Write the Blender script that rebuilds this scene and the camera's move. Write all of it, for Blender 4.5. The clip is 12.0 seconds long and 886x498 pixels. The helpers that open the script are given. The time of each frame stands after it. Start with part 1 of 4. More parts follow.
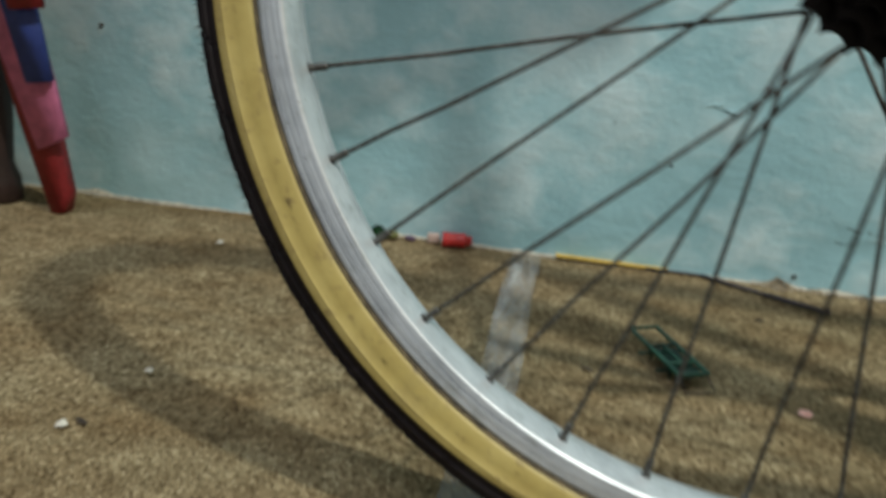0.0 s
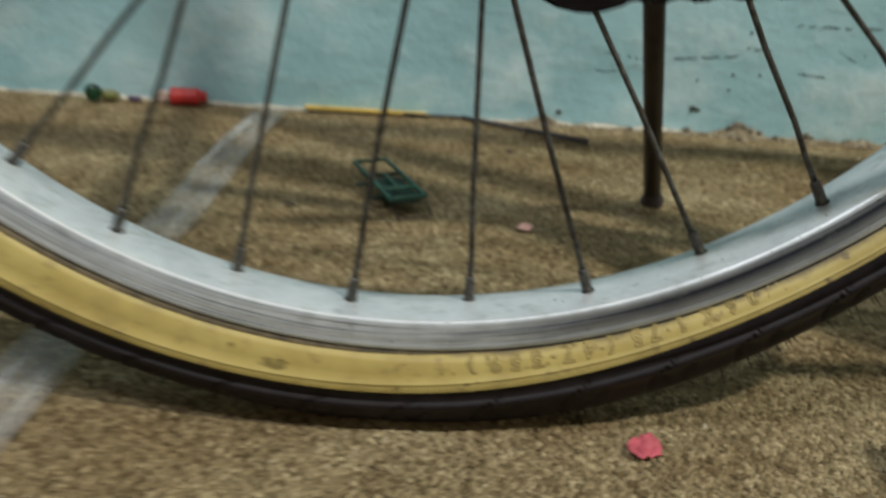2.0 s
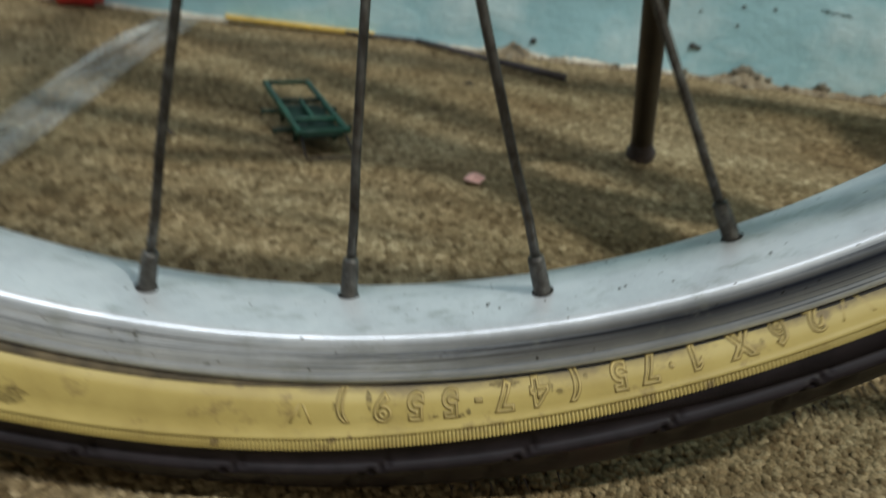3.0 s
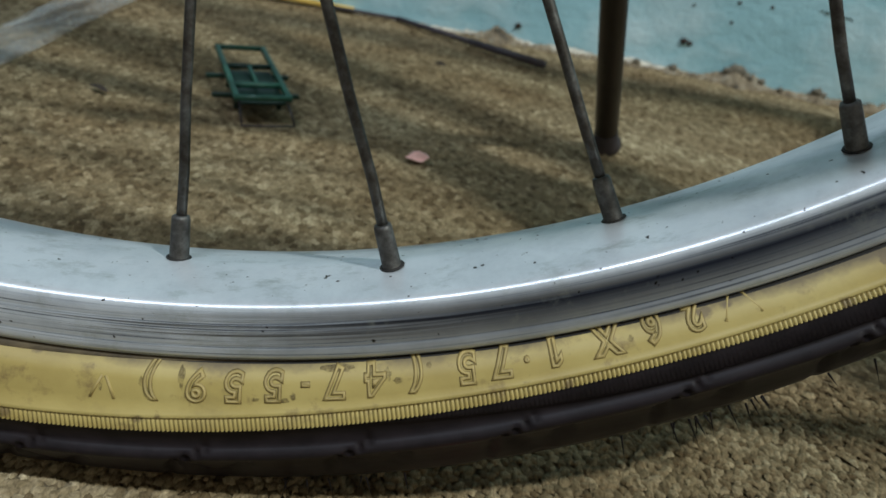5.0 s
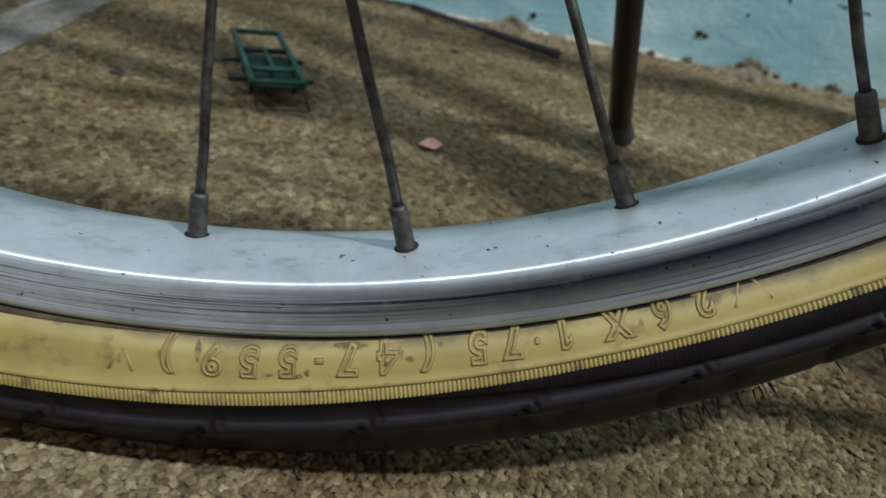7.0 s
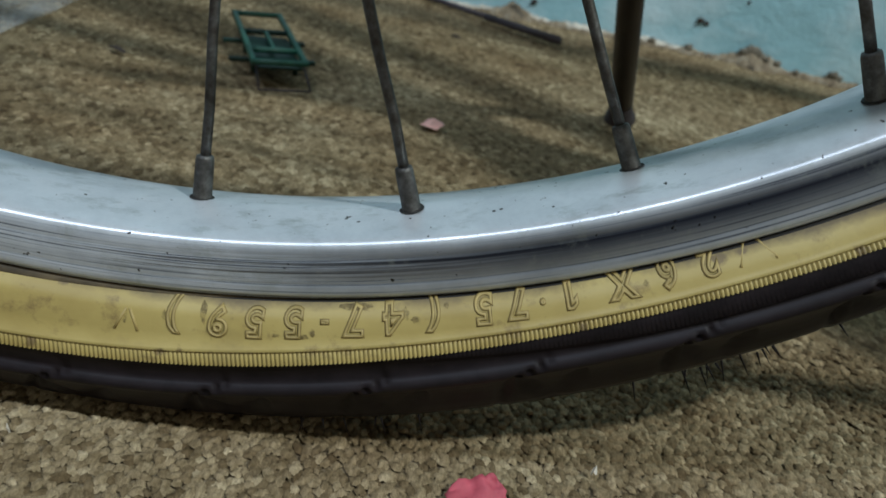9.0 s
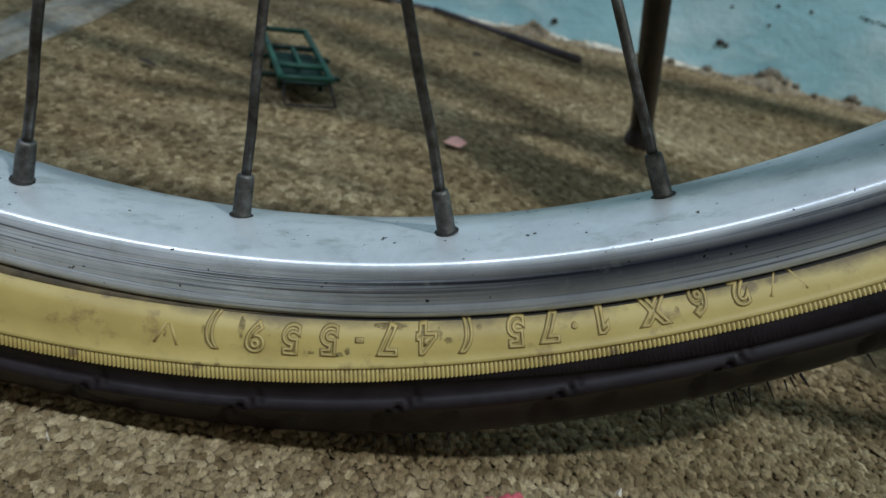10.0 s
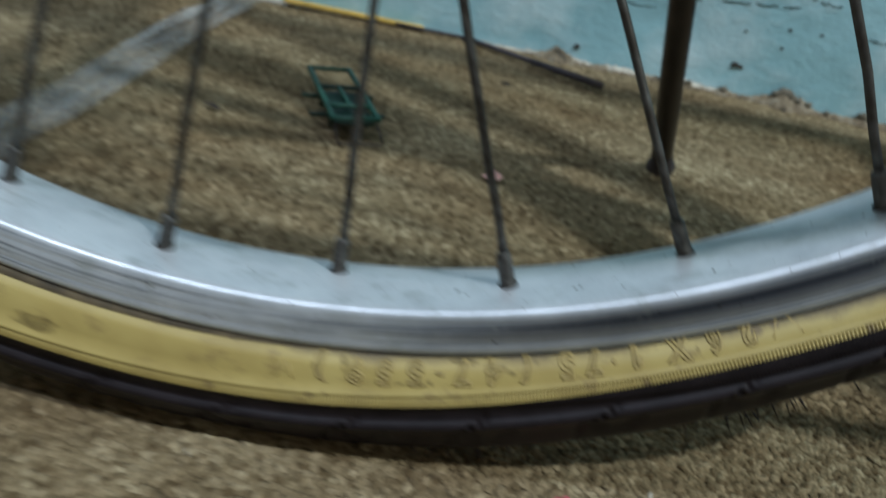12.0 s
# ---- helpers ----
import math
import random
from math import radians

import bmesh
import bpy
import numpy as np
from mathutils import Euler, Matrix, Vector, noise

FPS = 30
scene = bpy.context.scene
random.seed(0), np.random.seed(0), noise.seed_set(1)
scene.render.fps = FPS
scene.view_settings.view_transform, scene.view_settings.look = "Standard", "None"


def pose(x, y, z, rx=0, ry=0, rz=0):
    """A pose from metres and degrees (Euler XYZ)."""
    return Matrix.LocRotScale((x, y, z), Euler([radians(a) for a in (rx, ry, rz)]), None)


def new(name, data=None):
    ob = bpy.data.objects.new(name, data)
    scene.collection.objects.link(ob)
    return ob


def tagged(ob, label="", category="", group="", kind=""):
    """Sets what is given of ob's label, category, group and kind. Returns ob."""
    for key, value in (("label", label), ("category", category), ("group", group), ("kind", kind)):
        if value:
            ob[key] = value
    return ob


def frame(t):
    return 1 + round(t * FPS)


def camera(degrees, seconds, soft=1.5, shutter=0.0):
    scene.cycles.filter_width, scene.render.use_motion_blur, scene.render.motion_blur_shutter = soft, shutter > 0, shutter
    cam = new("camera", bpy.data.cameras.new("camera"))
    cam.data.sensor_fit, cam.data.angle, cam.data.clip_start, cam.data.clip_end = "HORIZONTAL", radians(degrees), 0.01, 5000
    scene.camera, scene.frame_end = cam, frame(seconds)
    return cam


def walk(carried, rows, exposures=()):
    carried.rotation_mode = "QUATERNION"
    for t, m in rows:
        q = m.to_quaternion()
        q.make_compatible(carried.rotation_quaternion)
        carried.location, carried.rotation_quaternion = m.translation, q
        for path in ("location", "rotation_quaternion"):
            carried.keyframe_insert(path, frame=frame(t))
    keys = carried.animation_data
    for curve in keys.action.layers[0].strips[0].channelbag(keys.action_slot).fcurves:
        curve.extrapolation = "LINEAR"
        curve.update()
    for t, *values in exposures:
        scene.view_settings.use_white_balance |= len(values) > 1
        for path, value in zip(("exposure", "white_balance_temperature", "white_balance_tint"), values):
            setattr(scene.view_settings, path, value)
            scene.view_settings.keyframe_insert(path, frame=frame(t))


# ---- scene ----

# ---------------- camera and walk ----------------
cam = camera(63.2, 12.0, soft=1.5, shutter=0.9)
cam.data.dof.use_dof, cam.data.dof.focus_distance, cam.data.dof.aperture_fstop = True, 0.158, 22.0
PATH = [
    (0.0, -0.1254, -0.3153, 0.2878, 69.87, -3.42, 11.10),
    (0.1, -0.1176, -0.3228, 0.2807, 70.02, -2.88, 11.25),
    (0.2, -0.1163, -0.3263, 0.2679, 69.17, -4.10, 10.75),
    (0.3, -0.1066, -0.3199, 0.2581, 68.80, -3.70, 10.20),
    (0.5, -0.0956, -0.3137, 0.2481, 68.00, -1.99, 8.50),
    (0.7, -0.0869, -0.3107, 0.2397, 67.78, -1.49, 7.78),
    (0.8, -0.0791, -0.3102, 0.2348, 67.76, -1.11, 7.12),
    (1.0, -0.0663, -0.3023, 0.2238, 67.42, -1.61, 5.76),
    (1.2, -0.0530, -0.2949, 0.2195, 67.29, -0.97, 4.50),
    (1.5, -0.0221, -0.2793, 0.2114, 67.01, -1.06, 1.85),
    (1.7, -0.0054, -0.2703, 0.2048, 66.80, -1.04, 0.93),
    (2.0, 0.0112, -0.2460, 0.1909, 64.81, -2.88, 0.83),
    (2.2, 0.0214, -0.2278, 0.1842, 64.04, -3.45, 0.65),
    (2.5, 0.0262, -0.1951, 0.1712, 63.14, -5.43, 0.10),
    (2.8, 0.0346, -0.1512, 0.1586, 61.09, -5.85, 0.16),
    (3.0, 0.0382, -0.1393, 0.1479, 60.60, -6.35, 0.24),
    (3.1, 0.0385, -0.1347, 0.1443, 59.83, -7.40, 1.22),
    (3.2, 0.0402, -0.1330, 0.1420, 60.05, -7.71, 1.96),
    (4.8, 0.0754, -0.1245, 0.1358, 59.65, -9.09, 3.07),
    (5.0, 0.0762, -0.1227, 0.1372, 59.89, -9.07, 2.94),
    (5.5, 0.0762, -0.1252, 0.1357, 60.02, -9.33, 3.08),
    (6.0, 0.0755, -0.1228, 0.1346, 59.70, -9.59, 3.27),
    (6.5, 0.0768, -0.1223, 0.1351, 59.81, -9.83, 3.56),
    (7.0, 0.0755, -0.1254, 0.1365, 58.93, -9.70, 4.17),
    (7.2, 0.0748, -0.1264, 0.1381, 59.18, -9.34, 4.15),
    (8.8, 0.0746, -0.1291, 0.1319, 58.80, -9.84, 4.26),
    (9.0, 0.0752, -0.1293, 0.1304, 58.58, -9.97, 4.13),
    (9.5, 0.0753, -0.1287, 0.1294, 58.83, -10.67, 4.78),
    (10.0, 0.0697, -0.1314, 0.1329, 59.30, -10.61, 5.46),
    (10.5, 0.0697, -0.1318, 0.1323, 59.15, -10.80, 5.92),
    (11.0, 0.0695, -0.1320, 0.1326, 59.06, -10.80, 5.98),
    (11.5, 0.0682, -0.1367, 0.1324, 58.88, -10.88, 6.30),
    (11.7, 0.0680, -0.1414, 0.1385, 58.83, -10.48, 5.99),
    (11.9, 0.0602, -0.1522, 0.1521, 59.13, -9.78, 6.08),
    (12.0, 0.0545, -0.1571, 0.1605, 59.04, -9.45, 6.27),
]
walk(cam, [(t, pose(x, y, z, a, b, c)) for t, x, y, z, a, b, c in PATH],
     exposures=[(0.0, -0.46, 6250, 8), (2.0, -0.46, 6450, 9), (3.0, -0.48, 6200, 9), (5.0, -0.57, 5750, 8), (7.0, -0.64, 5650, 8), (12.0, -0.66, 5450, 8)])

# ---------------- world and lamp ----------------
world = bpy.data.worlds.new("room_air")
scene.world = world
world.use_nodes = True
world.node_tree.nodes["Background"].inputs[0].default_value = (0.75, 0.85, 0.9, 1)
world.node_tree.nodes["Background"].inputs[1].default_value = 0.02

# a round lamp to the east and a long tube lamp to the west, shining down
for name, place, watts, size, tint in (("lamp_light_east", (1.60, -0.98, 2.95), 132, (0.12, 0.10), (1.0, 0.985, 0.87)), ("lamp_light_west", (-0.98, -0.82, 2.44), 41, (1.2, 0.04), (0.92, 0.95, 1.0))):
    data = bpy.data.lights.new(name, "AREA")
    data.shape, data.size, data.size_y, data.energy, data.color = "RECTANGLE", size[0], size[1], watts, tint
    new(name, data).matrix_world = pose(*place)

# ---------------- node material helpers ----------------


def material(name, rough=0.6, metal=0.0, base=(0.5, 0.5, 0.5)):
    m = bpy.data.materials.new(name)
    m.use_nodes = True
    b = m.node_tree.nodes["Principled BSDF"]
    b.inputs["Roughness"].default_value = rough
    b.inputs["Metallic"].default_value = metal
    b.inputs["Base Color"].default_value = (*base, 1)
    return m, m.node_tree, b


def node(tree, kind, **values):
    n = tree.nodes.new(kind)
    for key, value in values.items():
        n.inputs[key.replace("_", " ")].default_value = value
    return n


def noise_tex(tree, scale, detail=4.0, rough=0.55, stretch=None):
    tc = tree.nodes.new("ShaderNodeTexCoord")
    n = node(tree, "ShaderNodeTexNoise", Scale=scale, Detail=detail, Roughness=rough)
    if stretch:
        mp = tree.nodes.new("ShaderNodeMapping")
        mp.inputs["Scale"].default_value = stretch
        tree.links.new(tc.outputs["Object"], mp.inputs["Vector"])
        tree.links.new(mp.outputs["Vector"], n.inputs["Vector"])
    else:
        tree.links.new(tc.outputs["Object"], n.inputs["Vector"])
    return n


def ramp(tree, source, stops):
    r = tree.nodes.new("ShaderNodeValToRGB")
    e = r.color_ramp.elements
    while len(e) < len(stops):
        e.new(0.5)
    for i, (p, c) in enumerate(stops):
        e[i].position, e[i].color = p, (*c, 1)
    tree.links.new(source, r.inputs["Fac"])
    return r


def mix(tree, fac, a, b, mode="MIX"):
    m = tree.nodes.new("ShaderNodeMix")
    m.data_type, m.blend_type = "RGBA", mode
    for socket, v in ((m.inputs[0], fac), (m.inputs[6], a), (m.inputs[7], b)):
        if hasattr(v, "links"):
            tree.links.new(v, socket)
        elif isinstance(v, (int, float)):
            socket.default_value = v
        else:
            socket.default_value = (*v, 1)
    return m.outputs[2]


def bump(tree, bsdf, source, strength, distance):
    bp = node(tree, "ShaderNodeBump", Strength=strength, Distance=distance)
    tree.links.new(source, bp.inputs["Height"])
    tree.links.new(bp.outputs["Normal"], bsdf.inputs["Normal"])
    return bp


# turquoise wall paint over old plaster
M_WALL, t, b = material("turquoise_wall_paint", 0.55)
n1 = noise_tex(t, 4.0, 4, 0.6)
n2 = noise_tex(t, 45.0, 6, 0.7)
n3 = noise_tex(t, 11.0, 6, 0.65, (0.9, 1, 1.15))
n4 = noise_tex(t, 130.0, 3, 0.6)
c1 = ramp(t, n1.outputs["Fac"], [(0.30, (0.26, 0.46, 0.52)), (0.5, (0.345, 0.585, 0.65)), (0.70, (0.47, 0.69, 0.75))])
c2 = ramp(t, n3.outputs["Fac"], [(0.46, (0, 0, 0)), (0.66, (0.85, 0.85, 0.85))])
col = mix(t, c2.outputs["Color"], c1.outputs["Color"], (0.60, 0.76, 0.80))
c3 = ramp(t, n2.outputs["Fac"], [(0.68, (0, 0, 0)), (0.78, (0.7, 0.7, 0.7))])
col = mix(t, c3.outputs["Color"], col, (0.12, 0.21, 0.23))
t.links.new(col, b.inputs["Base Color"])
hsum = t.nodes.new("ShaderNodeMath")
hsum.operation = "MULTIPLY_ADD"
t.links.new(n4.outputs["Fac"], hsum.inputs[0])
hsum.inputs[1].default_value = 0.035
t.links.new(n3.outputs["Fac"], hsum.inputs[2])
bump(t, b, hsum.outputs[0], 0.50, 0.010)

# bare crumbling plaster at the wall's foot
M_CRUMB, t, b = material("crumbling_plaster", 0.9)
n1 = noise_tex(t, 90.0, 6, 0.65)
c1 = ramp(t, n1.outputs["Fac"], [(0.32, (0.075, 0.062, 0.045)), (0.5, (0.24, 0.19, 0.12)), (0.62, (0.30, 0.27, 0.20)), (0.75, (0.46, 0.45, 0.39))])
t.links.new(c1.outputs["Color"], b.inputs["Base Color"])
bump(t, b, n1.outputs["Fac"], 0.6, 0.003)

# plain room walls and ceiling
M_ROOM, t, b = material("pale_room_paint", 0.8)
n1 = noise_tex(t, 3.0, 5)
c1 = ramp(t, n1.outputs["Fac"], [(0.3, (0.38, 0.315, 0.25)), (0.7, (0.46, 0.39, 0.315))])
t.links.new(c1.outputs["Color"], b.inputs["Base Color"])

# mat: base sheet and woven chips
STRAW = [(0.25, (0.20, 0.162, 0.112)), (0.5, (0.29, 0.242, 0.172)), (0.75, (0.36, 0.31, 0.225))]


def mat_material(name, per_island, per_object=False):
    m, t, b = material(name, 0.82)
    b.inputs["Specular IOR Level"].default_value = 0.25
    big = noise_tex(t, 7.0, 5, 0.6, (1, 1.6, 1))
    mid = noise_tex(t, 34.0, 4, 0.65)
    fine = noise_tex(t, 1100.0, 5, 0.75, (1, 0.45, 0.6))
    blot = noise_tex(t, 330.0, 3, 0.6)
    if per_island:
        if per_object:
            chance = t.nodes.new("ShaderNodeObjectInfo").outputs["Random"]
        else:
            chance = t.nodes.new("ShaderNodeNewGeometry").outputs["Random Per Island"]
        c = ramp(t, chance, [(0.0, (0.165, 0.122, 0.068)), (0.35, (0.305, 0.246, 0.158)), (0.8, (0.385, 0.316, 0.210)), (1.0, (0.540, 0.462, 0.330))])
        col = c.outputs["Color"]
    else:
        grain = noise_tex(t, 260.0, 3, 0.7)
        c = ramp(t, grain.outputs["Fac"], STRAW)
        col = c.outputs["Color"]
    st = ramp(t, big.outputs["Fac"], [(0.35, (0.72, 0.63, 0.54)), (0.6, (1, 1, 1))])
    col = mix(t, 1.0, col, st.outputs["Color"], "MULTIPLY")
    sm = ramp(t, mid.outputs["Fac"], [(0.32, (0.74, 0.70, 0.64)), (0.6, (1.04, 1.03, 1.0))])
    col = mix(t, 1.0, col, sm.outputs["Color"], "MULTIPLY")
    bl = ramp(t, blot.outputs["Fac"], [(0.36, (0.72, 0.70, 0.62)), (0.62, (1.10, 1.10, 1.06))])
    col = mix(t, 1.0, col, bl.outputs["Color"], "MULTIPLY")
    fn = ramp(t, fine.outputs["Fac"], [(0.36, (0.62, 0.60, 0.54)), (0.62, (1.18, 1.18, 1.14))])
    col = mix(t, 1.0, col, fn.outputs["Color"], "MULTIPLY")
    t.links.new(col, b.inputs["Base Color"])
    bump(t, b, fine.outputs["Fac"], 0.8, 0.0010)
    return m


M_CHIP = mat_material("woven_straw", True)
M_STITCH = mat_material("woven_straw_stitch", True, True)
M_MAT = mat_material("straw_mat_base", False)
# unseen floor beyond the mat, made dark for the rim to mirror
M_UNDER, t, b = material("dark_floor_paint", 0.6)
n1 = noise_tex(t, 14.0, 6, 0.65)
c1 = ramp(t, n1.outputs["Fac"], [(0.3, (0.050, 0.056, 0.075)), (0.7, (0.095, 0.100, 0.125))])
t.links.new(c1.outputs["Color"], b.inputs["Base Color"])

# radius from the hub's axle, for turned streaks and the grime by the bead
HUB_Z = 0.319


def radius_of(tree):
    tc = tree.nodes.new("ShaderNodeTexCoord")
    sub_ = tree.nodes.new("ShaderNodeVectorMath")
    sub_.operation = "SUBTRACT"
    sub_.inputs[1].default_value = (0, 0, HUB_Z)
    mul = tree.nodes.new("ShaderNodeVectorMath")
    mul.operation = "MULTIPLY"
    mul.inputs[1].default_value = (1, 0, 1)
    length = tree.nodes.new("ShaderNodeVectorMath")
    length.operation = "LENGTH"
    tree.links.new(tc.outputs["Object"], sub_.inputs[0])
    tree.links.new(sub_.outputs[0], mul.inputs[0])
    tree.links.new(mul.outputs[0], length.inputs[0])
    return length.outputs["Value"]


def angle_of(tree):
    """The angle round the axle, in radians from the lowest point."""
    tc = tree.nodes.new("ShaderNodeTexCoord")
    xyz = tree.nodes.new("ShaderNodeSeparateXYZ")
    down = tree.nodes.new("ShaderNodeMath")
    down.operation = "SUBTRACT"
    down.inputs[0].default_value = HUB_Z
    turn = tree.nodes.new("ShaderNodeMath")
    turn.operation = "ARCTAN2"
    tree.links.new(tc.outputs["Object"], xyz.inputs[0])
    tree.links.new(xyz.outputs["Z"], down.inputs[1])
    tree.links.new(xyz.outputs["X"], turn.inputs[0])
    tree.links.new(down.outputs[0], turn.inputs[1])
    return turn.outputs[0]


# aluminium rim: oxidised, with turned streaks, scuffs and pits
M_RIM, t, b = material("worn_aluminium", 0.36, 0.72)
rad = radius_of(t)
turned = t.nodes.new("ShaderNodeCombineXYZ")
t.links.new(rad, turned.inputs["X"])
t.links.new(angle_of(t), turned.inputs["Y"])
stretch = t.nodes.new("ShaderNodeVectorMath")
stretch.operation = "MULTIPLY"
stretch.inputs[1].default_value = (1500.0, 2.6, 1.0)
t.links.new(turned.outputs[0], stretch.inputs[0])
streak = node(t, "ShaderNodeTexNoise", Scale=1.0, Detail=6.0, Roughness=0.62)
t.links.new(stretch.outputs[0], streak.inputs["Vector"])
n1 = noise_tex(t, 48.0, 6, 0.7)
n2 = noise_tex(t, 520.0, 2, 0.5)
c1 = ramp(t, n1.outputs["Fac"], [(0.30, (0.50, 0.53, 0.56)), (0.55, (0.66, 0.69, 0.72)), (0.8, (0.76, 0.78, 0.80))])
s1 = ramp(t, streak.outputs["Fac"], [(0.37, (0.12, 0.14, 0.18)), (0.425, (0.60, 0.64, 0.70)), (0.50, (0.90, 0.94, 0.99)), (0.66, (0.96, 0.98, 1.0))])
pits = ramp(t, n2.outputs["Fac"], [(0.255, (0.05, 0.04, 0.03)), (0.285, (1, 1, 1))])
track = t.nodes.new("ShaderNodeMapRange")
for key, value in (("From Min", 0.2731), ("From Max", 0.2740), ("To Min", 0.0), ("To Max", 0.95)):
    track.inputs[key].default_value = value
t.links.new(rad, track.inputs["Value"])
col = mix(t, track.outputs["Result"], c1.outputs["Color"], s1.outputs["Color"], "MULTIPLY")
# dark reflection painted on part of the track, in ragged streaks
dark_reflect = t.nodes.new("ShaderNodeMapRange")
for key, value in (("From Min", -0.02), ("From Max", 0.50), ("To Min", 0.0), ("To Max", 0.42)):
    dark_reflect.inputs[key].default_value = value
t.links.new(angle_of(t), dark_reflect.inputs["Value"])
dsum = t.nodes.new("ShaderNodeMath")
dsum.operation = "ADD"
t.links.new(dark_reflect.outputs["Result"], dsum.inputs[0])
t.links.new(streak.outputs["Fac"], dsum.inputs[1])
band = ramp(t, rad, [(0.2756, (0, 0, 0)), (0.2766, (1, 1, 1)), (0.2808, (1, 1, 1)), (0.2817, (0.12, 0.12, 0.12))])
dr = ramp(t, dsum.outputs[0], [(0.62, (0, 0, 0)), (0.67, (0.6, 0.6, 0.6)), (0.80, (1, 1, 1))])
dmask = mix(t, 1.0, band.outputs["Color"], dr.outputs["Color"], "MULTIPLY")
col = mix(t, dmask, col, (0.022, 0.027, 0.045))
groove = t.nodes.new("ShaderNodeMath")
groove.operation = "MULTIPLY"
t.links.new(streak.outputs["Fac"], groove.inputs[0])
t.links.new(track.outputs["Result"], groove.inputs[1])
col = mix(t, 1.0, col, pits.outputs["Color"], "MULTIPLY")
n5 = noise_tex(t, 70.0, 6, 0.75, (1, 2.2, 1))
smudge = ramp(t, n5.outputs["Fac"], [(0.54, (0, 0, 0)), (0.72, (0.7, 0.7, 0.7))])
col = mix(t, smudge.outputs["Color"], col, (0.30, 0.33, 0.31))
t.links.new(col, b.inputs["Base Color"])
shine = t.nodes.new("ShaderNodeMapRange")
for key, value in (("From Min", 0.0), ("From Max", 0.85), ("To Min", 0.45), ("To Max", 0.20)):
    shine.inputs[key].default_value = value
t.links.new(track.outputs["Result"], shine.inputs["Value"])
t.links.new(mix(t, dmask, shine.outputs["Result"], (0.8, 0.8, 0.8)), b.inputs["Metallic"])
r1 = ramp(t, n1.outputs["Fac"], [(0.3, (0.40, 0.40, 0.40)), (0.7, (0.28, 0.28, 0.28))])
r2 = mix(t, track.outputs["Result"], r1.outputs["Color"], (0.33, 0.33, 0.33))
t.links.new(r2, b.inputs["Roughness"])
bump(t, b, groove.outputs[0], 0.3, 0.0003)

# yellow rubber sidewall
M_YELLOW, t, b = material("yellow_rubber", 0.5)
rad = radius_of(t)
n1 = noise_tex(t, 30.0, 6, 0.6)
n2 = noise_tex(t, 150.0, 5, 0.7)
n3 = noise_tex(t, 22.0, 6, 0.75)
c1 = ramp(t, n1.outputs["Fac"], [(0.28, (0.328, 0.248, 0.074)), (0.5, (0.42, 0.330, 0.104)), (0.75, (0.49, 0.398, 0.142))])
dirt = ramp(t, n2.outputs["Fac"], [(0.57, (0, 0, 0)), (0.74, (0.8, 0.8, 0.8))])
col = mix(t, dirt.outputs["Color"], c1.outputs["Color"], (0.17, 0.115, 0.045))
smear = ramp(t, n3.outputs["Fac"], [(0.55, (0, 0, 0)), (0.75, (0.55, 0.55, 0.55))])
col = mix(t, smear.outputs["Color"], col, (0.21, 0.16, 0.075))
spots = t.nodes.new("ShaderNodeTexVoronoi")
spots.inputs["Scale"].default_value = 170.0
tcs = t.nodes.new("ShaderNodeTexCoord")
ragged = noise_tex(t, 420.0, 3, 0.6)
shift = t.nodes.new("ShaderNodeVectorMath")
shift.operation = "MULTIPLY_ADD"
shift.inputs[1].default_value = (0.003, 0.003, 0.003)
t.links.new(ragged.outputs["Color"], shift.inputs[0])
t.links.new(tcs.outputs["Object"], shift.inputs[2])
t.links.new(shift.outputs[0], spots.inputs["Vector"])
pick = t.nodes.new("ShaderNodeSeparateColor")
t.links.new(spots.outputs["Color"], pick.inputs["Color"])
reach = t.nodes.new("ShaderNodeMath")
reach.operation = "MULTIPLY_ADD"
t.links.new(pick.outputs["Red"], reach.inputs[0])
reach.inputs[1].default_value = -0.28
t.links.new(spots.outputs["Distance"], reach.inputs[2])
speck = ramp(t, reach.outputs[0], [(0.0, (0.8, 0.8, 0.8)), (0.11, (0, 0, 0))])
thin = t.nodes.new("ShaderNodeMath")
thin.operation = "GREATER_THAN"
thin.inputs[1].default_value = 0.66
t.links.new(pick.outputs["Green"], thin.inputs[0])
only = mix(t, 1.0, speck.outputs["Color"], thin.outputs[0], "MULTIPLY")
col = mix(t, only, col, (0.145, 0.10, 0.045))
near_bead = t.nodes.new("ShaderNodeMapRange")
for key, value in (("From Min", 0.2862), ("From Max", 0.2886), ("To Min", 0.68), ("To Max", 0.30)):
    near_bead.inputs[key].default_value = value
t.links.new(rad, near_bead.inputs["Value"])
gsum = t.nodes.new("ShaderNodeMath")
gsum.operation = "MULTIPLY"
t.links.new(near_bead.outputs["Result"], gsum.inputs[0])
t.links.new(n3.outputs["Fac"], gsum.inputs[1])
grime = ramp(t, gsum.outputs[0], [(0.20, (0, 0, 0)), (0.33, (0.9, 0.9, 0.9))])
col = mix(t, grime.outputs["Color"], col, (0.125, 0.093, 0.045))
t.links.new(col, b.inputs["Base Color"])
bump(t, b, n2.outputs["Fac"], 0.12, 0.0008)

# brown dirt rubbed into the sidewall, thin towards its edges
M_SMUDGE, t, b = material("rubbed_in_dirt", 0.7, 0.0, (0.10, 0.070, 0.030))
n1 = noise_tex(t, 560.0, 5, 0.75)
a1 = ramp(t, n1.outputs["Fac"], [(0.38, (0.02, 0.02, 0.02)), (0.66, (0.68, 0.68, 0.68))])
t.links.new(a1.outputs["Color"], b.inputs["Alpha"])

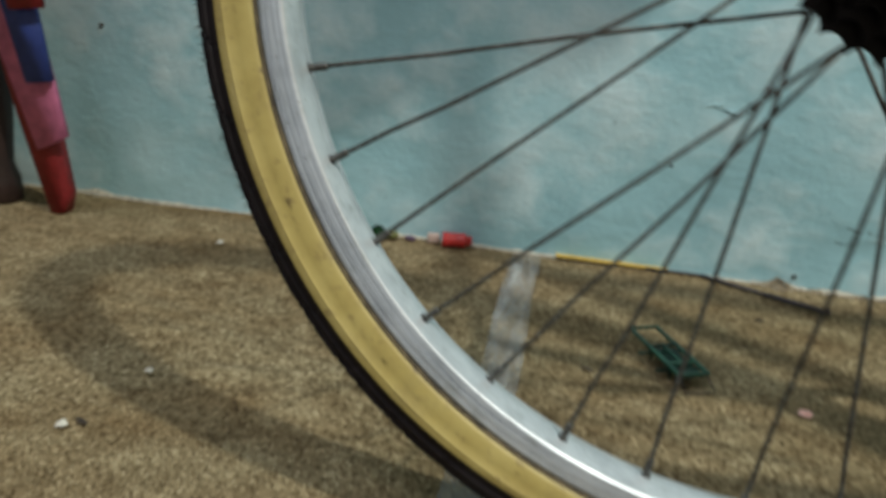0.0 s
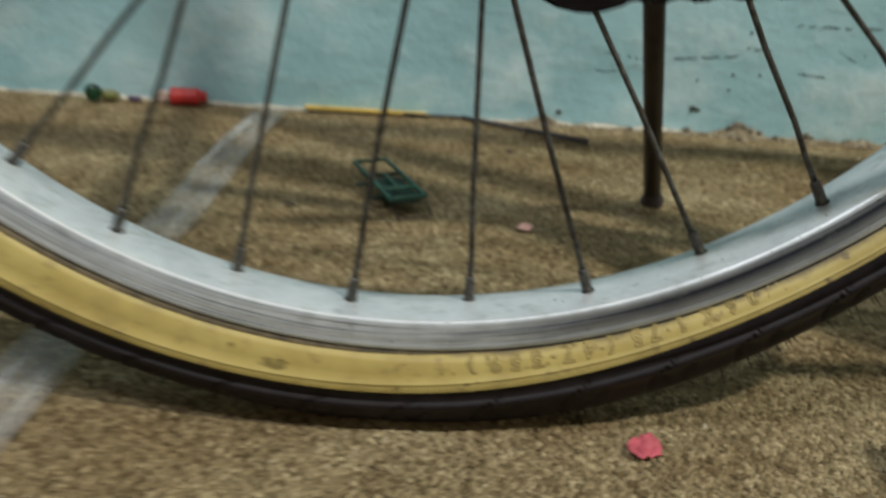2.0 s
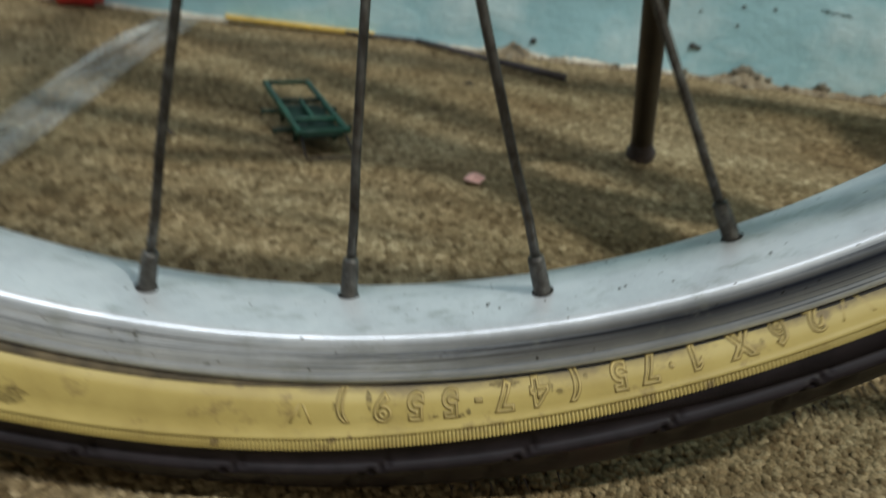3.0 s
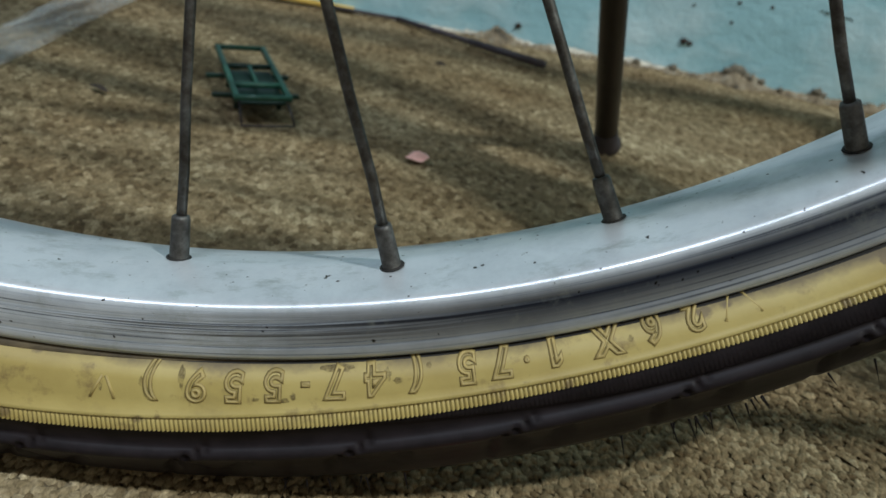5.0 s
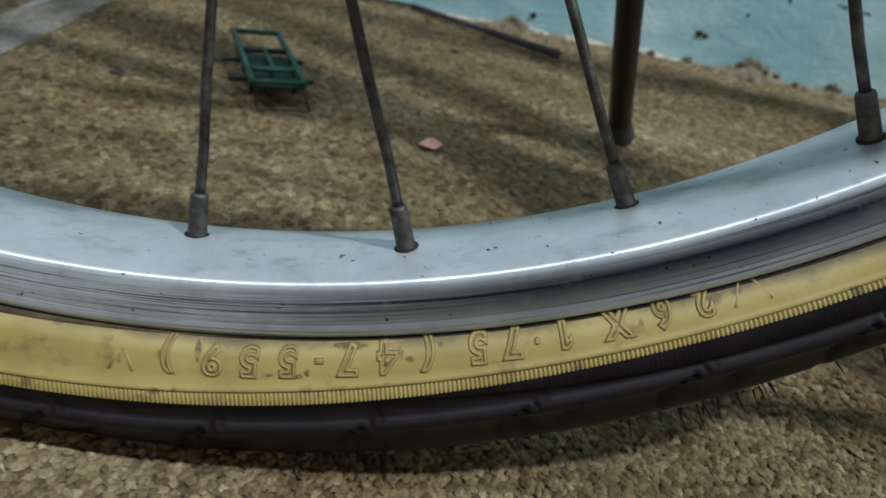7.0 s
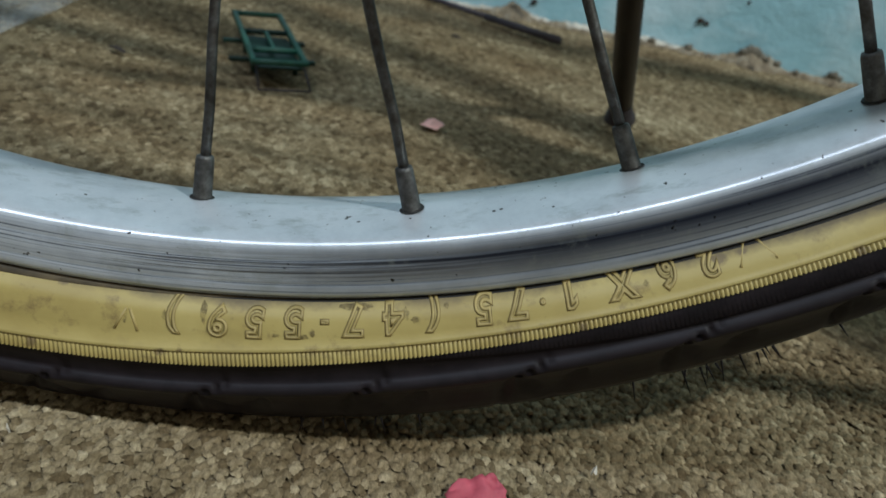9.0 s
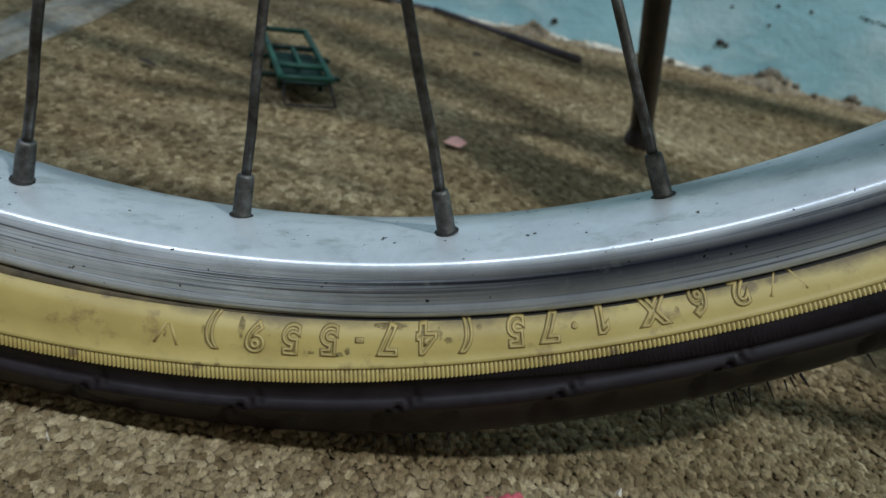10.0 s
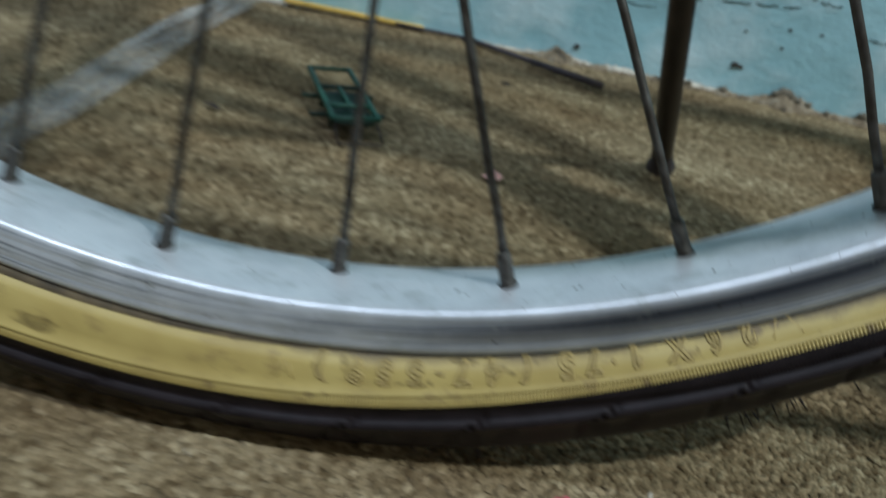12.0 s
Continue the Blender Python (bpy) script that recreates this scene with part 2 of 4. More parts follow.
# black rubber
M_BLACK, t, b = material("black_tyre_rubber", 0.50)
b.inputs["Specular IOR Level"].default_value = 0.20
n1 = noise_tex(t, 120.0, 6, 0.65)
c1 = ramp(t, n1.outputs["Fac"], [(0.3, (0.0072, 0.0056, 0.0066)), (0.7, (0.0190, 0.0146, 0.0168))])
t.links.new(c1.outputs["Color"], b.inputs["Base Color"])
bump(t, b, n1.outputs["Fac"], 0.2, 0.0008)

# rusty dull steel of spokes, nipples
M_SPOKE, t, b = material("dull_tarnished_steel", 0.5, 0.75)
n1 = noise_tex(t, 260.0, 5, 0.7)
c1 = ramp(t, n1.outputs["Fac"], [(0.28, (0.034, 0.028, 0.022)), (0.45, (0.070, 0.064, 0.055)), (0.6, (0.110, 0.110, 0.102)), (0.8, (0.23, 0.235, 0.215))])
t.links.new(c1.outputs["Color"], b.inputs["Base Color"])
bump(t, b, n1.outputs["Fac"], 0.3, 0.0004)

M_NIPPLE, t, b = material("dull_zinc", 0.5, 0.7)
n1 = noise_tex(t, 330.0, 5, 0.7)
c1 = ramp(t, n1.outputs["Fac"], [(0.30, (0.045, 0.041, 0.036)), (0.5, (0.095, 0.093, 0.086)), (0.75, (0.19, 0.19, 0.18))])
t.links.new(c1.outputs["Color"], b.inputs["Base Color"])
bump(t, b, n1.outputs["Fac"], 0.3, 0.0004)

M_GREASE, t, b = material("greasy_black_steel", 0.5, 0.1)
b.inputs["Specular IOR Level"].default_value = 0.12
n1 = noise_tex(t, 150.0, 5, 0.7)
c1 = ramp(t, n1.outputs["Fac"], [(0.3, (0.0025, 0.0020, 0.0022)), (0.7, (0.0085, 0.0060, 0.0062))])
t.links.new(c1.outputs["Color"], b.inputs["Base Color"])
bump(t, b, n1.outputs["Fac"], 0.3, 0.0006)

M_STAND, t, b = material("dark_brown_painted_steel", 0.45, 0.2)
n1 = noise_tex(t, 120.0, 5, 0.7, (1, 1, 0.2))
c1 = ramp(t, n1.outputs["Fac"], [(0.3, (0.018, 0.014, 0.014)), (0.7, (0.055, 0.042, 0.040))])
t.links.new(c1.outputs["Color"], b.inputs["Base Color"])

M_HUB, t, b = material("grey_hub_metal", 0.4, 0.9, (0.3, 0.3, 0.3))
n1 = noise_tex(t, 100.0, 4)
c1 = ramp(t, n1.outputs["Fac"], [(0.3, (0.12, 0.11, 0.10)), (0.7, (0.32, 0.31, 0.30))])
t.links.new(c1.outputs["Color"], b.inputs["Base Color"])


def plain(name, base, rough=0.5, metal=0.0, scale=80.0, spread=0.25):
    m, t, b = material(name, rough, metal)
    n = noise_tex(t, scale, 5, 0.6)
    lo = tuple(v * (1 - spread) for v in base)
    hi = tuple(min(1, v * (1 + spread)) for v in base)
    c = ramp(t, n.outputs["Fac"], [(0.3, lo), (0.7, hi)])
    t.links.new(c.outputs["Color"], b.inputs["Base Color"])
    bump(t, b, n.outputs["Fac"], 0.1, 0.0006)
    return m


M_GREEN = plain("dark_green_plastic", (0.020, 0.090, 0.058), 0.42)
M_DGREEN = plain("blackish_green_plastic", (0.006, 0.030, 0.019), 0.45)
M_GRIME = plain("grimy_yellow_rubber", (0.375, 0.288, 0.10), 0.55)
M_LETTEREDGE = plain("darker_letter_edge", (0.27, 0.205, 0.075), 0.6, 0.0, 260.0, 0.45)
M_GAPSHADE = plain("dark_gap_shade", (0.016, 0.014, 0.012), 0.7)
M_BEADLINE = plain("grimy_bead_rubber", (0.080, 0.060, 0.030), 0.7, 0.0, 130.0, 0.75)
M_RED = plain("red_plastic", (0.52, 0.035, 0.035), 0.4)
M_REDWOOD = plain("red_painted_wood", (0.22, 0.014, 0.018), 0.5)
M_BLUE = plain("blue_painted_board", (0.028, 0.052, 0.24), 0.55)
M_PINK = plain("pink_painted_board", (0.52, 0.15, 0.29), 0.6)
M_YSTRIP = plain("yellow_plastic_strip", (0.72, 0.50, 0.11), 0.5)
M_STICK = plain("dark_twig", (0.045, 0.038, 0.045), 0.6)
M_SCRAP = plain("pale_pink_paper", (0.80, 0.47, 0.42), 0.7)
M_REDPAPER = plain("red_paper", (0.48, 0.09, 0.12), 0.7)
M_WHITE = plain("white_crumb", (0.72, 0.68, 0.58), 0.7)
M_FLAKE = plain("pale_old_plaster", (0.52, 0.50, 0.42), 0.8, 0.0, 140.0, 0.4)
M_DARKBIT = plain("dark_brown_crumb", (0.035, 0.025, 0.018), 0.8)
M_CLOD = plain("dark_plaster_clod", (0.15, 0.135, 0.10), 0.9, 0.0, 420.0, 0.7)
M_OLIVE = plain("olive_plastic", (0.15, 0.16, 0.055), 0.3)

M_TAPE, t, b = material("clear_packing_tape", 0.22)
n1 = noise_tex(t, 60.0, 6, 0.65, (2.2, 0.30, 1))
c1 = ramp(t, n1.outputs["Fac"], [(0.3, (0.50, 0.50, 0.49)), (0.7, (0.72, 0.72, 0.71))])
t.links.new(c1.outputs["Color"], b.inputs["Base Color"])
a1 = ramp(t, n1.outputs["Fac"], [(0.34, (0.08, 0.08, 0.08)), (0.52, (0.18, 0.18, 0.18)), (0.68, (0.32, 0.32, 0.32))])
t.links.new(a1.outputs["Color"], b.inputs["Alpha"])
bump(t, b, n1.outputs["Fac"], 0.4, 0.003)

M_FOLD, t, b = material("milky_folded_tape", 0.25, 0.0, (0.70, 0.70, 0.68))
n1 = noise_tex(t, 90.0, 5, 0.6, (1.5, 0.4, 1))
a1 = ramp(t, n1.outputs["Fac"], [(0.35, (0.16, 0.16, 0.16)), (0.65, (0.48, 0.48, 0.48))])
t.links.new(a1.outputs["Color"], b.inputs["Alpha"])

M_GLASS, t, b = material("green_bottle_glass", 0.08, 0.0, (0.010, 0.075, 0.028))
b.inputs["Transmission Weight"].default_value = 0.85
b.inputs["IOR"].default_value = 1.5

# ---------------- mesh helpers ----------------


def smooth(mesh, on=True):
    for p in mesh.polygons:
        p.use_smooth = on


def part(name, bm, mat, parent=None, label="", soft=True):
    mesh = bpy.data.meshes.new(name)
    bm.to_mesh(mesh)
    bm.free()
    mesh.materials.append(mat)
    smooth(mesh, soft)
    ob = new(name, mesh)
    if parent:
        ob.parent = parent
    if label:
        tagged(ob, label)
    return ob


def raw_mesh(name, verts, faces, mat, parent=None, label="", soft=True):
    mesh = bpy.data.meshes.new(name)
    mesh.from_pydata(verts, [], faces)
    mesh.update()
    mesh.materials.append(mat)
    smooth(mesh, soft)
    ob = new(name, mesh)
    if parent:
        ob.parent = parent
    if label:
        tagged(ob, label)
    return ob


def box(bm, lo, hi, bevel=0.0, m=None):
    size = Vector(hi) - Vector(lo)
    mid = (Vector(hi) + Vector(lo)) / 2
    mat = Matrix.Translation(mid) @ Matrix.Diagonal((*size, 1))
    if m is not None:
        mat = m @ mat
    r = bmesh.ops.create_cube(bm, size=1.0, matrix=mat)
    if bevel:
        edges = list({e for v in r["verts"] for e in v.link_edges})
        bmesh.ops.bevel(bm, geom=edges, offset=bevel, segments=2, affect="EDGES", profile=0.6)


def rod(bm, a, b, r1, r2=None, seg=12):
    a, b = Vector(a), Vector(b)
    d = b - a
    m = Matrix.Translation((a + b) / 2) @ d.to_track_quat("Z", "Y").to_matrix().to_4x4()
    bmesh.ops.create_cone(bm, cap_ends=True, segments=seg, radius1=r1, radius2=r1 if r2 is None else r2, depth=d.length, matrix=m)


def lathe(bm, profile, axis_a, axis_b, seg=24):
    """Turns (distance along the axis, radius) pairs round the line from axis_a to axis_b."""
    a, b = Vector(axis_a), Vector(axis_b)
    q = (b - a).to_track_quat("Z", "Y").to_matrix().to_4x4()
    m = Matrix.Translation(a) @ q
    rings = []
    for d, r in profile:
        rings.append([bm.verts.new(m @ Vector((r * math.cos(2 * math.pi * i / seg), r * math.sin(2 * math.pi * i / seg), d))) for i in range(seg)])
    for k in range(len(rings) - 1):
        for i in range(seg):
            j = (i + 1) % seg
            bm.faces.new((rings[k][i], rings[k][j], rings[k + 1][j], rings[k + 1][i]))
    bm.faces.new(rings[0][::-1])
    bm.faces.new(rings[-1])


def strand(bm, points, r, seg=8):
    """One bent round wire through the points."""
    rings = []
    for i, p in enumerate(points):
        way = (Vector(points[min(i + 1, len(points) - 1)]) - Vector(points[max(i - 1, 0)])).normalized()
        u = way.cross(Vector((0, 1, 0))).normalized()
        v = way.cross(u)
        rings.append([bm.verts.new(Vector(p) + (u * math.cos(2 * math.pi * k / seg) + v * math.sin(2 * math.pi * k / seg)) * r) for k in range(seg)])
    for a, b in zip(rings, rings[1:]):
        for k in range(seg):
            bm.faces.new((a[k], a[(k + 1) % seg], b[(k + 1) % seg], b[k]))
    bm.faces.new(rings[0])
    bm.faces.new(rings[-1][::-1])
    bmesh.ops.recalc_face_normals(bm, faces=bm.faces)


def table(th, points):
    """Smoothed value at an angle in degrees, from (angle, value) pairs."""
    xs, ys = [p[0] for p in points], [p[1] for p in points]
    return sum(np.interp(th + d, xs, ys) for d in (-6, -3, 0, 3, 6)) / 5


# ---------------- structure ----------------
WALL_Y, WALL_SLOPE = 0.4784, -0.0423


def wall_y(x):
    return WALL_Y + WALL_SLOPE * x


FLOOR_LO, FLOOR_HI = (-2.6, -2.6), (2.8, 0.75)
bm = bmesh.new()
box(bm, (FLOOR_LO[0], FLOOR_LO[1], -0.12), (FLOOR_HI[0], FLOOR_HI[1], -0.012))
tagged(part("floor", bm, M_UNDER), "unseen floor under the straw mat, dark blue-grey to darken the rim's mirrored tone", "floor", kind="structure")

# north wall with an uneven lower edge
bm = bmesh.new()
NX, NZ = 180, 50
grid = {}
for i in range(NX + 1):
    x = -2.6 + 5.4 * i / NX
    for k in range(NZ + 1):
        z = -0.012 + 3.112 * (k / NZ) ** 2.2
        d = 0.006 * noise.noise((x * 3, z * 3, 0)) + 0.0025 * noise.noise((x * 14, z * 14, 5))
        grid[i, k] = bm.verts.new((x, wall_y(x) + d * min(1, z * 20 + 0.2), z))
for i in range(NX):
    for k in range(NZ):
        bm.faces.new((grid[i, k], grid[i + 1, k], grid[i + 1, k + 1], grid[i, k + 1]))
back = [bm.verts.new((x, y, z)) for x, y, z in ((-2.6, 0.75, -0.012), (2.8, 0.75, -0.012), (2.8, 0.75, 3.1), (-2.6, 0.75, 3.1))]
bm.faces.new(back[::-1])
bm.faces.new([grid[i, NZ] for i in range(NX + 1)] + [back[2], back[3]])
bm.faces.new([grid[0, k] for k in range(NZ + 1)] + [back[3], back[0]])
bm.faces.new([grid[NX, k] for k in range(NZ, -1, -1)] + [back[1], back[2]])
bm.faces.new([grid[i, 0] for i in range(NX, -1, -1)] + [back[0], back[1]])
tagged(part("wall_north", bm, M_WALL), "blotchy turquoise painted plaster wall", "wall", kind="structure")

for name, lo, hi in (("wall_south", (-2.6, -2.75, -0.012), (2.8, -2.6, 3.1)), ("wall_west", (-2.75, -2.75, -0.012), (-2.6, 0.75, 3.1)), ("wall_east", (2.8, -2.75, -0.012), (2.95, 0.75, 3.1))):
    bm = bmesh.new()
    box(bm, lo, hi)
    tagged(part(name, bm, M_ROOM, soft=False), "plain pale painted room wall", "wall", kind="structure")
bm = bmesh.new()
box(bm, (-2.75, -2.75, 3.1), (2.95, 0.75, 3.25))
tagged(part("ceiling", bm, M_ROOM, soft=False), "plain pale ceiling", "ceiling", kind="structure")

# ---------------- the mat ----------------
MAT_X, MAT_Y = (-1.00, 0.56), (-0.13, 0.530)


def mat_height(x, y):
    return 0.0011 * np.sin(x * 23 + 1.3 * np.sin(y * 17)) + 0.0009 * np.sin(y * 41 + x * 13)


bm = bmesh.new()
n_x, n_y = 150, 60
xs = [MAT_X[0] + (MAT_X[1] - MAT_X[0]) * i / n_x for i in range(n_x + 1)]
ys = [MAT_Y[0] + (MAT_Y[1] - MAT_Y[0]) * k / n_y for k in range(n_y + 1)]
vs = [[bm.verts.new((x, y, mat_height(x, y) - 0.0028)) for x in xs] for y in ys]
for k in range(n_y):
    for i in range(n_x):
        bm.faces.new((vs[k][i], vs[k][i + 1], vs[k + 1][i + 1], vs[k + 1][i]))
mat_ob = part("straw_mat", bm, M_MAT)
tagged(mat_ob, "coarse woven straw mat, tan brown and worn", "mat")
for lo, hi in (((-2.6, -0.21), (2.8, MAT_Y[0])), ((-2.6, MAT_Y[0]), (MAT_X[0], 0.60)), ((MAT_X[1], MAT_Y[0]), (2.8, 0.60)), ((MAT_X[0], MAT_Y[1]), (MAT_X[1], 0.60))):
    bm = bmesh.new()
    box(bm, (*lo, -0.011), (*hi, -0.002))
    part("mat_border", bm, M_MAT, mat_ob, soft=False)

rng = np.random.default_rng(7)


def stitches(px, py, y_lo, y_hi, n, slope, rough=1.0, cover=1.0):
    """Overlapping little rounded scales of straw in wavy rows, n x n vertices each."""
    cols, rows = int((MAT_X[1] - MAT_X[0]) / px), int((y_hi - y_lo) / py)
    ii, kk = np.meshgrid(np.arange(cols), np.arange(rows))
    ii, kk = ii.ravel(), kk.ravel()
    cx = MAT_X[0] + (ii + 0.5 * (kk % 2)) * px
    cy = y_lo + kk * py + 0.0022 * np.sin(cx * 31.0) + 0.0010 * np.sin(cx * 97.0)
    keep = (cy < WALL_Y + WALL_SLOPE * cx + 0.004) & ((cx > -0.5) | (cy > -0.03 - (cx + 0.5) * 0.4)) & (cx < 0.30 + 0.5 * (cy + 0.13))
    cx, cy, kk = cx[keep], cy[keep], kk[keep]
    count = len(cx)
    cx = cx + rng.normal(0, 0.16 * px, count)
    cy = cy + rng.normal(0, 0.16 * py, count)
    ang = np.radians(-90 + np.where(kk % 2 == 0, 14, -14) + rng.normal(0, 22, count))
    hl = cover * py * rng.uniform(0.85, 1.30, count)
    hw = cover * px * rng.uniform(0.50, 0.76, count)
    lean = rng.normal(slope, 0.09 * rough, count)
    roll = rng.normal(0.0, 0.13 * rough, count)
    lift = rng.normal(0, 0.00020 * rough, count)
    hump = min(0.00070, 0.24 * px) * rng.uniform(0.5, 1.4, count)
    ground = mat_height(cx, cy)
    out = np.zeros((count, n * n, 3))
    for a in range(n):
        for c in range(n):
            u, w = 2 * a / (n - 1) - 1, 2 * c / (n - 1) - 1
            du, dw = u * math.sqrt(1 - 0.42 * w * w), w * math.sqrt(1 - 0.42 * u * u)
            edge = max(abs(u), abs(w)) == 1
            lx = du * hl * (rng.uniform(0.55, 1.30, count) if edge else 1)
            ly = dw * hw * (1 - 0.12 * u) * (rng.uniform(0.55, 1.30, count) if edge else 1)
            lz = hump * (1 - 0.75 * du * du) * (1 - 0.85 * dw * dw) + lean * lx + roll * ly + rng.normal(0, 0.00012, count)
            if edge:
                lz = lz - 0.00035
            out[:, a * n + c, 0] = cx + lx * np.cos(ang) - ly * np.sin(ang)
            out[:, a * n + c, 1] = cy + lx * np.sin(ang) + ly * np.cos(ang)
            out[:, a * n + c, 2] = lz + lift + ground - 0.0022
    quads = np.array([(a * n + c, (a + 1) * n + c, (a + 1) * n + c + 1, a * n + c + 1) for a in range(n - 1) for c in range(n - 1)])
    return out.reshape(-1, 3), (np.arange(count)[:, None, None] * n * n + quads[None]).reshape(-1, 4)


STRETCH_X, STRETCH_Y = (0.050, 0.135), (-0.0200, -0.0035)
near_v, near_f = stitches(0.0025, 0.0019, MAT_Y[0], 0.075, 5, 0.15)
far_v, far_f = stitches(0.0033, 0.0026, 0.075, MAT_Y[1], 3, 0.02, 0.45, 1.22)
# the stitches in a short stretch beside the wheel are pieces of their own
single = near_v.reshape(-1, 25, 3)
mid = single.mean(axis=1)
own = (mid[:, 0] > STRETCH_X[0]) & (mid[:, 0] < STRETCH_X[1]) & (mid[:, 1] > STRETCH_Y[0]) & (mid[:, 1] < STRETCH_Y[1])
quads = near_f[:16]
stitch_pieces, stitch_centres = single[own], mid[own]
near_v = single[~own].reshape(-1, 3)
near_f = (np.arange(int((~own).sum()))[:, None, None] * 25 + quads[None]).reshape(-1, 4)
V = np.concatenate([near_v, far_v])
F = np.concatenate([near_f, far_f + len(near_v)])
mesh = bpy.data.meshes.new("straw_weave")
mesh.vertices.add(len(V))
mesh.vertices.foreach_set("co", V.ravel())
mesh.loops.add(len(F) * 4)
mesh.loops.foreach_set("vertex_index", F.ravel())
mesh.polygons.add(len(F))
mesh.polygons.foreach_set("loop_start", np.arange(len(F)) * 4)
mesh.polygons.foreach_set("loop_total", np.full(len(F), 4))
mesh.update(calc_edges=True)
mesh.validate()
mesh.materials.append(M_CHIP)
smooth(mesh)
weave = new("straw_weave", mesh)
weave.parent = mat_ob
tagged(weave, kind="stuff")

# ---------------- the bicycle's rear wheel ----------------
LEAN = math.degrees(0.1427)
bicycle = new("bicycle")
bicycle.matrix_world = pose(0, 0, 0, -LEAN, 0, 0)
tagged(bicycle, "old bicycle with yellow-walled tyre leaning on its kickstand", "bicycle")
TO_BIKE = bicycle.matrix_world.inverted()


def polar(r, th, y):
    """A point of the wheel; th in degrees from the lowest point, towards the bicycle's front."""
    a = radians(th)
    return Vector((r * math.sin(a), y, HUB_Z - r * math.cos(a)))


def ring(name, profile, cols, mat, parent, label="", closed=False):
    """profile(th) gives the (radius, y) pairs of one cross-section."""
    verts, faces = [], []
    for i in range(cols):
        th = -180 + 360 * i / cols
        pts = profile(th, i)
        n = len(pts)
        for r, y in pts:
            p = polar(r, th, y)
            # the tyre flattens where it meets the mat
            floor_z = y * math.tan(radians(LEAN)) - 0.001
            if p.z < floor_z:
                p.z = floor_z
            verts.append(p)
    for i in range(cols):
        j = (i + 1) % cols
        for k in range(n if closed else n - 1):
            m = (k + 1) % n
            faces.append((i * n + k, i * n + m, j * n + m, j * n + k))
    return raw_mesh(name, verts, faces, mat, parent, label)


RIM_HALF = [(0.2703, 0.0), (0.27035, -0.0012), (0.2707, -0.004), (0.2713, -0.0082), (0.2719, -0.0116), (0.2724, -0.0133), (0.2729, -0.0143), (0.2735, -0.01485), (0.2742, -0.0150), (0.2762, -0.0149), (0.2765, -0.01483), (0.2768, -0.01482), (0.2771, -0.01486),
            (0.2795, -0.01465), (0.2820, -0.01435), (0.2823, -0.01425), (0.2826, -0.0143), (0.2843, -0.0141), (0.2853, -0.0137), (0.2858, -0.0132), (0.2858, -0.0122), (0.2845, -0.0115), (0.2790, -0.0113)]
RIM = RIM_HALF + [(r, -y) for r, y in RIM_HALF[:0:-1]]
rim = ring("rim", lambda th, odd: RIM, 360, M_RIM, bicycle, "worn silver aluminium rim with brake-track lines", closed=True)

BORDER = [(-186, 0.300), (-110, 0.304), (-75, 0.3072), (-45, 0.3078), (-20, 0.3050), (0, 0.3018), (10, 0.2993), (20, 0.2950), (30, 0.2930), (40, 0.2922), (90, 0.297), (186, 0.300)]
RIB_IN = [(-186, 0.297), (-75, 0.3030), (-45, 0.3035), (-20, 0.3020), (0, 0.2988), (6, 0.2970), (13, 0.2949), (22, 0.2927), (34, 0.2911), (90, 0.294), (186, 0.297)]
OUTER = [(-186, 0.3195), (-75, 0.3197), (-20, 0.3215), (10, 0.3210), (21, 0.3180), (28, 0.3155), (36, 0.3130), (60, 0.313), (186, 0.3195)]
SIDE_Y = [(0.2846, 0.0106), (0.2856, 0.0116), (0.2868, 0.0136), (0.2888, 0.0160), (0.2920, 0.0177), (0.2970, 0.0184), (0.3020, 0.0180), (0.3070, 0.0166), (0.3110, 0.0145), (0.3150, 0.0110), (0.3200, 0.0)]


def side_y(r):
    return float(np.interp(r, [p[0] for p in SIDE_Y], [p[1] for p in SIDE_Y]))


RIBS = 2000


RIB = 0.0007


def sidewall_profile(sign):
    def profile(th, odd):
        ri, rb = table(th, RIB_IN), table(th, BORDER)
        ri = min(ri, rb - 0.0012)
        rs = [0.2866, 0.2870, 0.2878, 0.2888, 0.2898, (0.2898 + ri - 0.0006) / 2, ri - 0.0006, ri - 0.0003, ri]
        pts = [(r, sign * side_y(r)) for r in rs]
        pts[7] = (pts[7][0], pts[7][1] + sign * 0.0008)
        h = RIB * (0.0, 0.85, 1.0, 0.85)[odd % 4]
        return pts + [(ri + 0.0003, sign * (side_y(ri) + h)), (rb, sign * (side_y(rb) + h))]
    return profile


NOTCH = 360 / 55


def groove(a, s):
    """Depth of the tread's S-shaped notches at a degrees from a notch, s from shoulder (0) to crown (1)."""
    d = math.exp(-(((a + 1.5 * s + 0.5) / 0.20) ** 2)) * (1.0 if s < 0.55 else 0.3)
    if 0.12 < s < 0.8:
        d = max(d, 0.8 * math.exp(-(((s - 0.38 - 0.16 * math.sin(a * 2.0)) / 0.10) ** 2)) * (1 if -0.6 < a < 2.3 else 0))
    return max(d, 0.9 * math.exp(-(((a - 3.9) / 0.28) ** 2 + ((s - 0.45) / 0.10) ** 2)))


LOWER = 11


